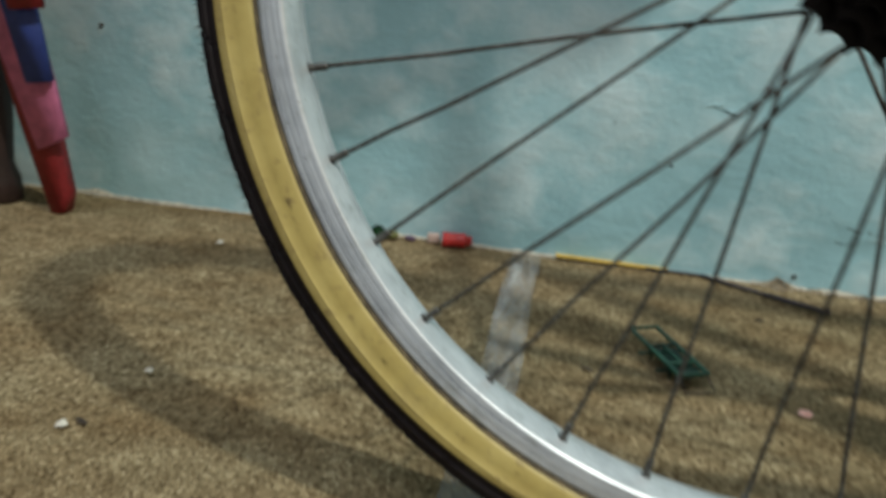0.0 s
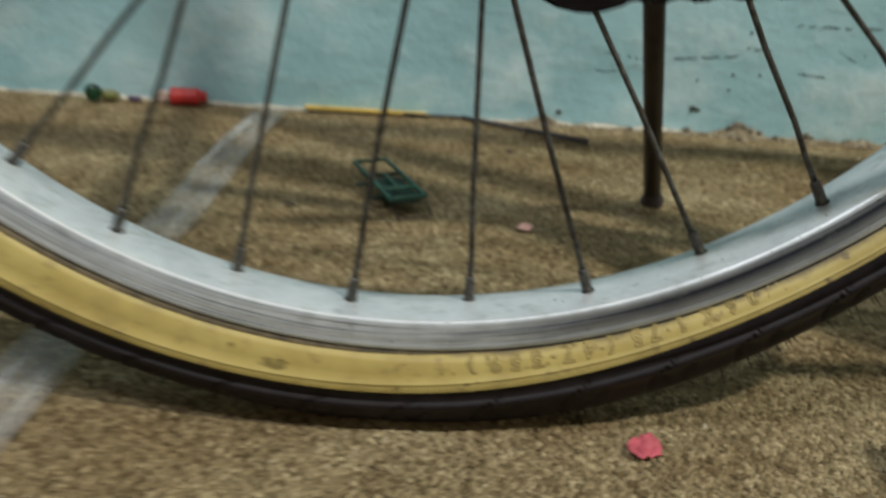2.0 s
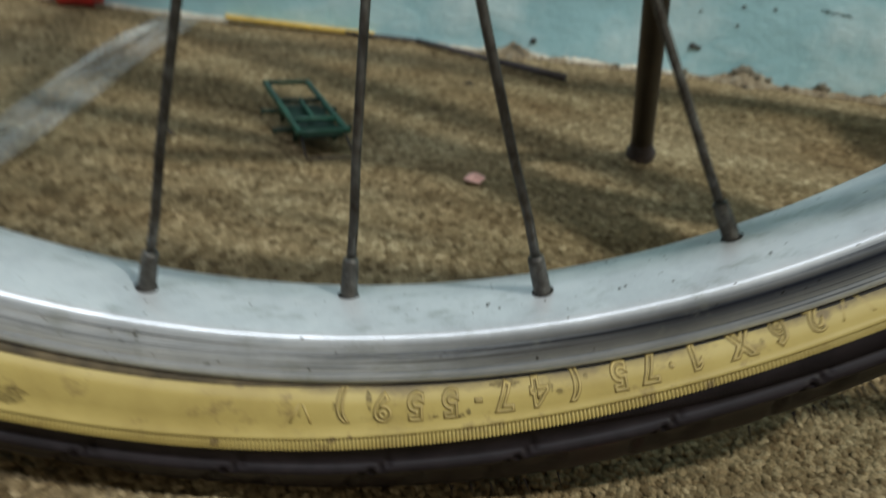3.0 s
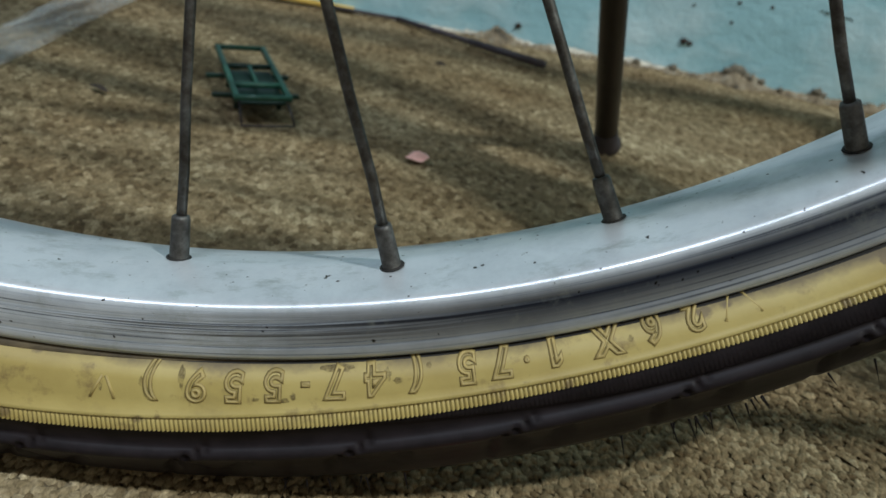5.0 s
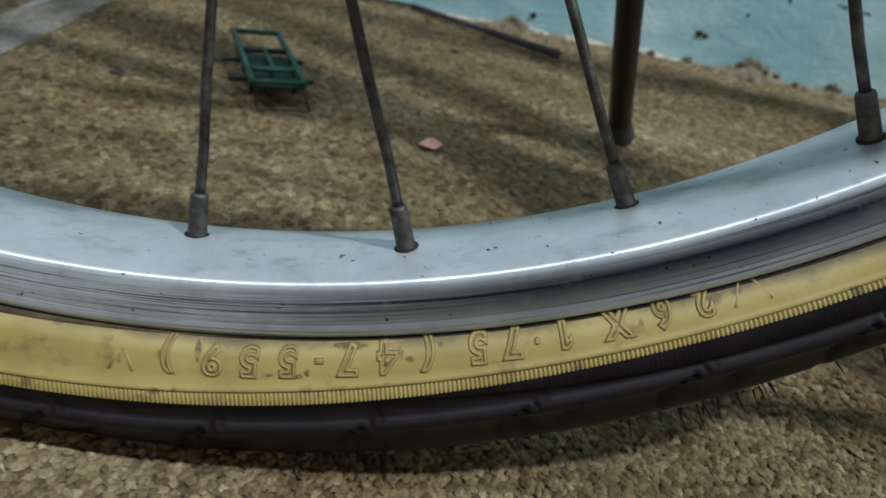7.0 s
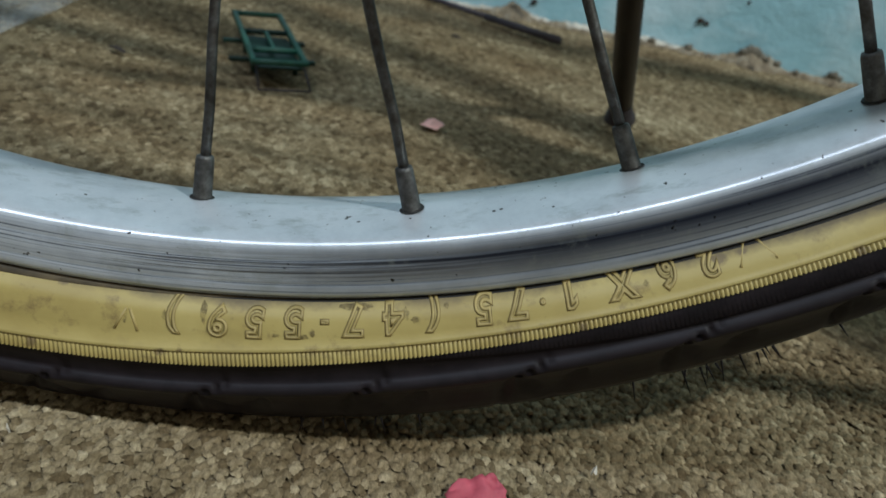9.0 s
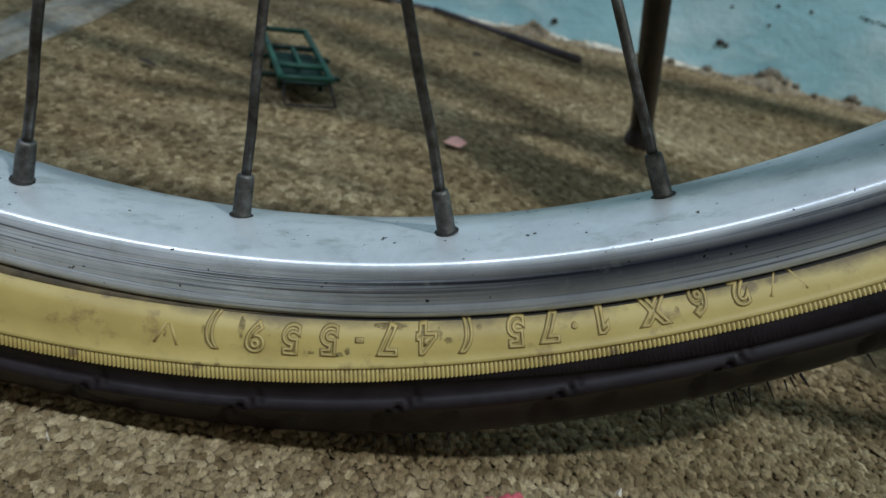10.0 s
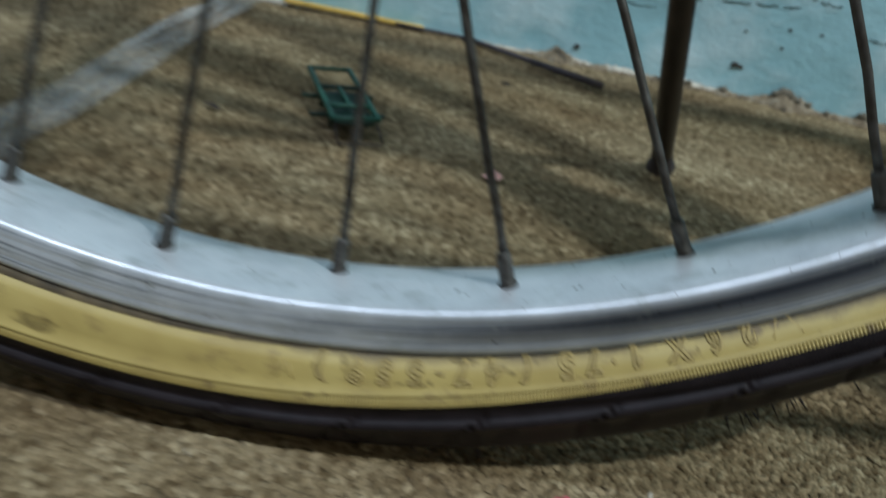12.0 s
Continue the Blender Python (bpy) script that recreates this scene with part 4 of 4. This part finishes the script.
# unseen front wheel
bm = bmesh.new()
res = []
for i in range(96):
    a = 2 * math.pi * i / 96
    out = Vector((math.sin(a), 0, math.cos(a)))
    res.append([bm.verts.new(FRONT + out * r + Vector((0, y, 0))) for r, y in ((0.270, 0.0), (0.273, -0.014), (0.286, -0.014), (0.297, -0.018), (0.309, -0.014), (0.318, 0.0), (0.309, 0.014), (0.297, 0.018), (0.286, 0.014), (0.273, 0.014))])
for i in range(96):
    for k in range(10):
        bm.faces.new((res[i][k], res[i][(k + 1) % 10], res[(i + 1) % 96][(k + 1) % 10], res[(i + 1) % 96][k]))
front_wheel = part("front_wheel", bm, M_BLACK, bicycle)
for k in range(36):
    a = 2 * math.pi * k / 36
    side = -1 if k % 2 else 1
    tube("spoke", [FRONT + Vector((0.27 * math.sin(a), 0, 0.27 * math.cos(a))), FRONT + Vector((0.02 * math.sin(a + 1.4 * (1 if k % 4 < 2 else -1)), 0.03 * side, 0.02 * math.cos(a + 1.4 * (1 if k % 4 < 2 else -1))))], 0.0011, M_SPOKE, front_wheel, seg=6)
bm = bmesh.new()
lathe(bm, [(-0.050, 0.006), (-0.032, 0.008), (-0.031, 0.022), (-0.027, 0.022), (-0.026, 0.012), (0.026, 0.012), (0.027, 0.022), (0.031, 0.022), (0.032, 0.008), (0.050, 0.006)], FRONT, FRONT + Vector((0, 1, 0)), 24)
part("front_hub", bm, M_HUB, front_wheel)

# ---------------- small things ----------------
# clear tape along the mat's seam
verts, faces = [], []
for i in range(61):
    y = -0.13 + 0.60 * i / 60
    w = 0.0165 + 0.0012 * noise.noise((y * 20, 0, 0))
    x0 = -0.163 + 0.004 * noise.noise((y * 7, 2, 0))
    for j in range(5):
        verts.append((x0 + w * (j - 2) / 2, y, 0.0018 + 0.0009 * noise.noise((j * 0.9, y * 34, 7))))
for i in range(60):
    for j in range(4):
        faces.append((i * 5 + j, i * 5 + j + 1, i * 5 + j + 6, i * 5 + j + 5))
tape = raw_mesh("adhesive_tape", verts, faces, M_TAPE)
mod = tape.modifiers.new("thickness", "SOLIDIFY")
mod.thickness = 0.0002
verts, faces = [], []
for i in range(25):
    u = i / 24
    for j in range(5):
        v = j / 4
        verts.append((-0.181 + 0.006 * u + 0.013 * v * (0.5 + 0.5 * math.sin(3.1 * u)), 0.285 + 0.150 * u, 0.0026 + 0.0075 * math.sin(3.1 * u) * math.sin(2.6 * v) + 0.001 * noise.noise((u * 9, v * 3, 1))))
for i in range(24):
    for j in range(4):
        faces.append((i * 5 + j, i * 5 + j + 1, i * 5 + j + 6, i * 5 + j + 5))
raw_mesh("loose_fold", verts, faces, M_FOLD, tape, "lifted fold of the clear tape")
tagged(tape, "clear wrinkled adhesive tape stuck along the straw mat", "tape")

# small green plastic toy frame
toy = new("toy_frame")
toy.matrix_world = Matrix.Translation((-0.0563, 0.2880, 0.0)) @ Matrix.Rotation(math.atan2(-0.0859, 0.0383), 4, "Z")
tagged(toy, "small dark green plastic toy frame lying on the mat", "toy")
TL, TW, TZ = 0.083, 0.0255, 0.011
for v in (0.0, TW):
    bm = bmesh.new()
    box(bm, (-0.001, v - 0.0014, TZ - 0.0015), (TL + 0.001, v + 0.0014, TZ + 0.0015), 0.0007)
    part("side_rail", bm, M_GREEN, toy)
for u, mat in ((0.0, M_GREEN), (0.034, M_DGREEN), (0.0645, M_GREEN), (TL, M_GREEN)):
    bm = bmesh.new()
    rod(bm, (u, -0.0015, TZ), (u, TW + 0.0015, TZ), 0.0016, seg=10)
    part("crossbar", bm, mat, toy)
bm = bmesh.new()
box(bm, (0.034, TW / 2 - 0.001, TZ - 0.0012), (0.0645, TW / 2 + 0.001, TZ + 0.0012), 0.0005)
part("centre_bar", bm, M_GREEN, toy)
bm = bmesh.new()
box(bm, (0.033, 0.001, TZ - 0.0042), (TL - 0.001, TW - 0.001, TZ - 0.0028), 0.0005)
part("tray", bm, M_DGREEN, toy, "dark green tray")
for u in (0.036, 0.066):
    bm = bmesh.new()
    box(bm, (u - 0.0012, -0.010, TZ - 0.0062), (u + 0.0012, TW + 0.0085, TZ - 0.0038), 0.0005)
    part("axle", bm, M_DGREEN, toy)
for u, v in ((0.037, 0.002), (0.037, TW - 0.002), (0.068, 0.002), (0.068, TW - 0.002)):
    bm = bmesh.new()
    rod(bm, (u, v, 0.0), (u, v, TZ - 0.004), 0.0014, seg=8)
    part("leg", bm, M_DGREEN, toy)
for a_, b_ in (((TL, 0.001, TZ - 0.001), (TL + 0.012, 0.001, 0.0012)), ((TL, TW - 0.001, TZ - 0.001), (TL + 0.012, TW + 0.001, 0.0012)), ((TL + 0.012, 0.001, 0.0012), (TL + 0.012, TW + 0.001, 0.0012))):
    bm = bmesh.new()
    rod(bm, a_, b_, 0.0006, seg=6)
    part("wire", bm, M_STAND, toy, "thin brown wire stand")

# red plastic cap by the wall
bm = bmesh.new()
lathe(bm, [(0, 0.0075), (0.0005, 0.0088), (0.004, 0.0090), (0.0045, 0.0084), (0.024, 0.0082), (0.0245, 0.0086), (0.027, 0.0084), (0.0275, 0.0060), (0.034, 0.0055), (0.0345, 0.0045)], (-0.2630, 0.4685, 0.0088), (-0.2290, 0.4750, 0.0085), 28)
tagged(part("plastic_plug", bm, M_RED), "glossy red plastic plug lying at the wall's foot", "plug")

# green glass bead and olive bit
bead = new("glass_bead")
tagged(bead, "dark green glass bead with an olive stopper beside the wall", "bead")
bm = bmesh.new()
bmesh.ops.create_uvsphere(bm, u_segments=20, v_segments=12, radius=0.0085, matrix=Matrix.Translation((-0.341, 0.4690, 0.0085)))
part("bead_body", bm, M_GLASS, bead)
bm = bmesh.new()
lathe(bm, [(0, 0.004), (0.004, 0.006), (0.010, 0.0055), (0.016, 0.003)], (-0.333, 0.471, 0.006), (-0.316, 0.474, 0.0055), 16)
part("stopper", bm, M_OLIVE, bead)

# pale rubber bit beside the plug, violet bit beside the bead
bm = bmesh.new()
box(bm, (-0.0075, -0.005, 0.0), (0.0075, 0.005, 0.011), 0.002, Matrix.Translation((-0.2755, 0.4790, 0.0)) @ Matrix.Rotation(0.2, 4, "Z"))
tagged(part("rubber_eraser", bm, plain("pale_pink_rubber", (0.50, 0.38, 0.33), 0.7)), "small pale pink rubber bit at the wall's foot", "eraser")
bm = bmesh.new()
box(bm, (-0.006, -0.003, 0.0), (0.006, 0.003, 0.005), 0.0012, Matrix.Translation((-0.3030, 0.4760, 0.0)) @ Matrix.Rotation(-0.3, 4, "Z"))
tagged(part("plastic_bit", bm, plain("dull_violet_plastic", (0.14, 0.09, 0.15), 0.5)), "small dull violet plastic bit at the wall's foot", "plastic bit")

# yellow strip and dark stick at the wall's foot
bm = bmesh.new()
box(bm, (-0.131, -0.0022, 0.0), (-0.006, 0.0022, 0.0035), 0.0008, Matrix.Translation((0, 0.4745, 0.001)) @ Matrix.Rotation(-0.03, 4, "Z"))
tagged(part("yellow_strip", bm, M_YSTRIP), "thin yellow plastic strip along the wall's foot", "strip")
bm = bmesh.new()
pts = [(-0.030, 0.4725, 0.0025), (0.030, 0.4690, 0.003), (0.090, 0.4340, 0.0032), (0.146, 0.4040, 0.003)]
for a, b_, r in zip(pts, pts[1:], (0.0014, 0.0021, 0.0028)):
    rod(bm, a, b_, r, r * 1.15, 10)
tagged(part("dark_stick", bm, M_STICK), "thin dark twig lying on the mat against the wall", "twig")


def flake(name, x, y, w, d, mat, label, category, curl=0.002, turn=0.0, seed=1, group=""):
    rr = random.Random(seed)
    n = 9
    verts = [(0, 0, 0.0025 + curl)]
    for i in range(n):
        a = 2 * math.pi * i / n
        k = rr.uniform(0.72, 1.1)
        verts.append((w / 2 * k * math.cos(a), d / 2 * k * math.sin(a), 0.0012 + curl * rr.random()))
    faces = [(0, 1 + i, 1 + (i + 1) % n) for i in range(n)]
    ob = raw_mesh(name, verts, faces, mat, soft=False)
    ob.matrix_world = Matrix.Translation((x, y, 0)) @ Matrix.Rotation(turn, 4, "Z")
    m = ob.modifiers.new("thickness", "SOLIDIFY")
    m.thickness = 0.0004
    return tagged(ob, label, category, group)


flake("paper_scrap", 0.0694, 0.1975, 0.013, 0.010, M_SCRAP, "pale pink paper scrap on the mat", "scrap", 0.003, 0.2, 3)


def crumpled_scrap(name, x, y, w, d, mat, label):
    """A torn bit of paper with folds and a ragged outline."""
    n, m = 15, 11
    verts, faces = [], []
    for i in range(n):
        for k in range(m):
            u, v = 2 * i / (n - 1) - 1, 2 * k / (m - 1) - 1
            edge = 1 + 0.16 * noise.noise((u * 2.3, v * 2.3, 4.0)) + 0.10 * noise.noise((u * 7, v * 7, 1.0))
            px_ = u * math.sqrt(1 - 0.42 * v * v) * w / 2 * edge
            py_ = v * math.sqrt(1 - 0.42 * u * u) * d / 2 * edge
            fold = 0.0022 * abs(noise.noise((u * 1.6, v * 1.3, 8.0))) * 2 + 0.0007 * noise.noise((u * 5, v * 5, 3.0))
            verts.append((px_, py_, 0.0016 + fold + 0.0014 * max(0.0, u * 0.6 + v) ** 2))
    for i in range(n - 1):
        for k in range(m - 1):
            q = i * m + k
            faces.append((q, q + m, q + m + 1, q + 1))
    ob = raw_mesh(name, verts, faces, mat)
    ob.matrix_world = pose(x, y, 0, 0, 0, 18)
    mod = ob.modifiers.new("thickness", "SOLIDIFY")
    mod.thickness = 0.0003
    return tagged(ob, label, "scrap")


crumpled_scrap("red_paper_scrap", 0.0975, -0.0200, 0.0140, 0.0108, M_REDPAPER, "crumpled red paper scrap on the mat")

for x, y, w, seed in ((0.126, -0.005, 0.0019, 11), (-0.005, -0.023, 0.0011, 12), (-0.502, 0.388, 0.010, 13), (-0.419, 0.115, 0.008, 14), (-0.434, 0.038, 0.010, 15), (-0.273, -0.045, 0.009, 16)):
    flake("white_crumb", x, y, w, w * 0.8, M_WHITE, "small white crumb on the straw mat", "crumb", 0.002, seed, seed, "crumbs on the mat")
for x, y, w, seed in ((0.071, 0.366, 0.010, 21), (-0.093, 0.219, 0.012, 22), (-0.425, 0.045, 0.014, 23)):
    flake("dark_husk", x, y, w, w * 0.35, M_DARKBIT, "small dark brown husk on the straw mat", "husk", 0.001, -0.4, seed, "husks on the mat")


# crumbling plaster along the wall's foot, and pits and chips in the paint
def lump(bm, centre, size, seed, flat=1.0):
    rr = random.Random(seed)
    res = bmesh.ops.create_icosphere(bm, subdivisions=2, radius=1.0)
    for v in res["verts"]:
        k = 1 + 0.35 * noise.noise(v.co * 1.7 + Vector((seed, 0, 0))) + 0.12 * rr.uniform(-1, 1)
        v.co = Vector(centre) + Vector((v.co.x * size * k, v.co.y * size * 0.7 * k, v.co.z * size * flat * k))


rr = random.Random(9)


def foot_strip(name, x0, x1, height, depth, mat, label, category):
    """A ragged low heap along the wall's foot."""
    bm = bmesh.new()
    n = int((x1 - x0) / 0.0009)
    prev = None
    for i in range(n + 1):
        x = x0 + (x1 - x0) * i / n
        h = height(x)
        row = []
        for k, (v, f) in enumerate(((-0.002, 1.0), (0.10, 0.92), (0.3, 0.65), (0.55, 0.40), (0.8, 0.2), (1.0, 0.0))):
            j = noise.noise((x * 420, k * 1.9, 2.0)) * 0.35 + noise.noise((x * 150, k * 1.1, 9.0)) * 0.35
            row.append(bm.verts.new((x + 0.0006 * j, wall_y(x) - depth * v * (1 + 0.5 * j) * (0.4 + h / 0.006), max(-0.003, h * f * (1 + j)) - (0.003 if k == 5 else 0))))
        if prev:
            for k in range(5):
                bm.faces.new((prev[k], prev[k + 1], row[k + 1], row[k]))
        prev = row
    return tagged(part(name, bm, mat), label, category, kind="stuff")


def crumb_height(x):
    h = 0.0014 + 0.0024 * noise.noise((x * 75, 0, 0)) + 0.0022 * noise.noise((x * 260, 4, 0))
    for c, size, w in ((0.112, 0.0080, 0.010), (0.226, 0.002, 0.005), (0.256, 0.003, 0.006), (0.306, 0.0125, 0.013), (0.324, 0.004, 0.006), (0.374, 0.004, 0.006), (0.43, 0.003, 0.012)):
        h += size * math.exp(-((x - c) / w) ** 2)
    return max(0.0004, h)


def flake_height(x):
    return max(0.0001, (0.0012 if x < 0.085 else 0.0030) + 0.0026 * noise.noise((x * 38, 7, 0)) + 0.0012 * noise.noise((x * 170, 1, 0)) + 0.006 * math.exp(-((x + 0.742) / 0.016) ** 2))


foot_strip("plaster_crumbs", 0.085, 0.56, crumb_height, 0.007, M_CRUMB, "crumbling tan plaster at the foot of the turquoise wall", "plaster")
foot_strip("paint_flakes", -0.98, 0.25, flake_height, 0.003, M_FLAKE, "pale paint flakes along the wall's foot", "flakes")
bm = bmesh.new()
for x, size in ((0.112, 0.0030), (0.200, 0.0022), (0.226, 0.0028), (0.256, 0.0034), (0.299, 0.0036), (0.304, 0.0044), (0.309, 0.0048), (0.314, 0.0036), (0.318, 0.0030), (0.328, 0.0028), (0.345, 0.0026), (0.374, 0.0040), (0.379, 0.0030)):
    lump(bm, (x, wall_y(x) - 0.0030, crumb_height(x) * 0.75 + 0.0004), size * 1.1, int(x * 1000) + 3, 0.8)
tagged(part("dark_crumbs", bm, M_CLOD), "dark grey clods of dirt and plaster at the wall's foot", "clods", kind="stuff")
bm = bmesh.new()
for x, z, size in ((0.127, 0.013, 0.0026), (0.259, 0.0245, 0.0030), (0.264, 0.0235, 0.0022), (0.361, 0.108, 0.003), (0.410, 0.085, 0.003), (0.316, 0.061, 0.0025), (-0.709, 0.217, 0.003), (0.300, 0.100, 0.002), (0.335, 0.082, 0.0024), (0.215, 0.094, 0.002), (0.29, 0.045, 0.0016), (-0.02, 0.12, 0.002), (0.06, 0.21, 0.002), (0.337, 0.068, 0.0018), (0.413, 0.077, 0.0022), (0.291, 0.060, 0.0020), (0.328, 0.052, 0.0012), (0.365, 0.063, 0.0016), (0.387, 0.075, 0.0018), (0.258, 0.053, 0.0011), (0.395, 0.055, 0.0013)):
    lump(bm, (x, wall_y(x) + 0.0004, z), size, int(x * 1000) + 7, 0.8)
tagged(part("wall_pits", bm, M_DARKBIT), "small dark chips in the wall paint", "chips", kind="stuff")
bm = bmesh.new()
for x0, z0, dx, dz, r in ((0.000, 0.187, 0.022, 0.001, 0.0022), (0.026, 0.184, 0.014, -0.004, 0.0018), (0.330, 0.098, 0.05, -0.008, 0.0012), (0.156, 0.064, 0.070, 0.004, 0.0009), (0.268, 0.060, 0.046, 0.008, 0.0008), (0.356, 0.110, 0.062, 0.001, 0.0011), (0.222, 0.088, 0.050, 0.003, 0.0007), (-0.748, 0.100, 0.014, 0.001, 0.0012)):
    n = 10
    for j in range(n):
        x, z = x0 + dx * j / n, z0 + dz * j / n + 0.003 * noise.noise((j * 0.6, x0 * 50, 3))
        lump(bm, (x, wall_y(x) + 0.0006, z), r * rr.uniform(0.5, 1.2), 40 + j, 0.6)
tagged(part("paint_ridges", bm, M_WALL), "raised ridges in the turquoise paint", "ridges", kind="stuff")

crack_mat = plain("dark_teal_crack", (0.055, 0.095, 0.10), 0.8, 0.0, 300.0, 0.5)
bm = bmesh.new()
for x0, z0, x1, z1, seed in ((0.166, 0.073, 0.216, 0.068, 1), (0.232, 0.072, 0.292, 0.078, 2), (0.158, 0.056, 0.182, 0.0565, 3), (0.298, 0.086, 0.324, 0.084, 4), (0.340, 0.109, 0.418, 0.111, 5), (0.352, 0.066, 0.378, 0.063, 6), (0.020, 0.1845, 0.032, 0.180, 7), (0.118, 0.030, 0.134, 0.029, 8), (0.385, 0.088, 0.402, 0.079, 9)):
    n = 14
    pts = []
    for j in range(n + 1):
        x, z = x0 + (x1 - x0) * j / n, z0 + (z1 - z0) * j / n + 0.0022 * noise.noise((j * 0.7, seed * 5.1, 0))
        pts.append((x, wall_y(x) - 0.0002 + 0.006 * noise.noise((x * 3, z * 3, 0)) + 0.0025 * noise.noise((x * 14, z * 14, 5)), z))
    for j in range(n):
        if noise.noise((j * 0.9, seed * 2.3, 7)) > -0.15:
            rod(bm, pts[j], pts[j + 1], 0.0005 + 0.0004 * abs(noise.noise((j * 1.3, seed, 2))), seg=5)
tagged(part("paint_cracks", bm, crack_mat), "thin dark cracks in the turquoise paint", "cracks", kind="stuff")

# painted rack by the wall
rack = new("painted_rack")
tagged(rack, "red wooden rack with blue and pink boards against the wall", "rack")


def board(name, outline, y0, y1, mat, label):
    bm = bmesh.new()
    slab(bm, outline, y0, y1)
    bmesh.ops.recalc_face_normals(bm, faces=bm.faces)
    bmesh.ops.bevel(bm, geom=bm.edges[:], offset=0.0015, segments=2, affect="EDGES")
    return part(name, bm, mat, rack, label)


board("leg", [(-0.737, 0.0), (-0.721, 0.0), (-0.713, 0.024), (-0.720, 0.085), (-0.770, 0.40), (-0.818, 0.40), (-0.765, 0.117)], 0.415, 0.437, M_REDWOOD, "red painted leg")
board("board", [(-0.735, 0.080), (-0.696, 0.098), (-0.705, 0.159), (-0.735, 0.330), (-0.806, 0.330), (-0.776, 0.221)], 0.404, 0.4145, M_PINK, "pink board")
board("board", [(-0.730, 0.158), (-0.698, 0.162), (-0.712, 0.280), (-0.752, 0.280), (-0.748, 0.242)], 0.394, 0.4035, M_BLUE, "blue board")
board("board", [(-0.731, 0.236), (-0.690, 0.240), (-0.700, 0.330), (-0.745, 0.330)], 0.384, 0.3935, M_REDWOOD, "red board")

# unseen rack body added over the leg to block lamplight: shelf, panel, far leg
board("shelf", [(-1.15, 0.400), (-0.700, 0.400), (-0.700, 0.422), (-1.15, 0.422)], 0.260, 0.445, M_REDWOOD, "unseen red shelf added over the leg")
board("blocker_panel", [(-1.15, 0.375), (-0.688, 0.375), (-0.688, 0.950), (-1.15, 0.950)], 0.246, 0.2595, M_REDWOOD, "unseen red panel added to block the west lamp")
board("leg", [(-1.135, 0.0), (-1.115, 0.0), (-1.075, 0.3995), (-1.120, 0.3995)], 0.415, 0.437, M_REDWOOD, "red painted leg")

# dark turned post beside the rack
bm = bmesh.new()
lathe(bm, [(0, 0.020), (0.004, 0.023), (0.03, 0.022), (0.05, 0.016), (0.10, 0.020), (0.16, 0.024), (0.22, 0.018), (0.40, 0.018)], (-0.822, 0.440, 0.0), (-0.815, 0.452, 0.40), 24)
tagged(part("dark_post", bm, plain("dark_brown_wood", (0.028, 0.014, 0.012), 0.5)), "dark brown turned wooden post beside the rack", "post")

# single straw stitches of the mat beside the wheel, with the mat's own grain
for n in M_STITCH.node_tree.nodes:
    if n.type == "TEX_COORD":
        n.object = mat_ob
for piece, centre in zip(stitch_pieces, stitch_centres):
    me = bpy.data.meshes.new("straw_stitch")
    me.from_pydata([tuple(p) for p in piece - centre], [], [tuple(int(k) for k in q) for q in quads])
    me.materials.append(M_STITCH)
    smooth(me)
    ob = new("straw_stitch", me)
    ob.parent = mat_ob
    ob.location = tuple(centre)
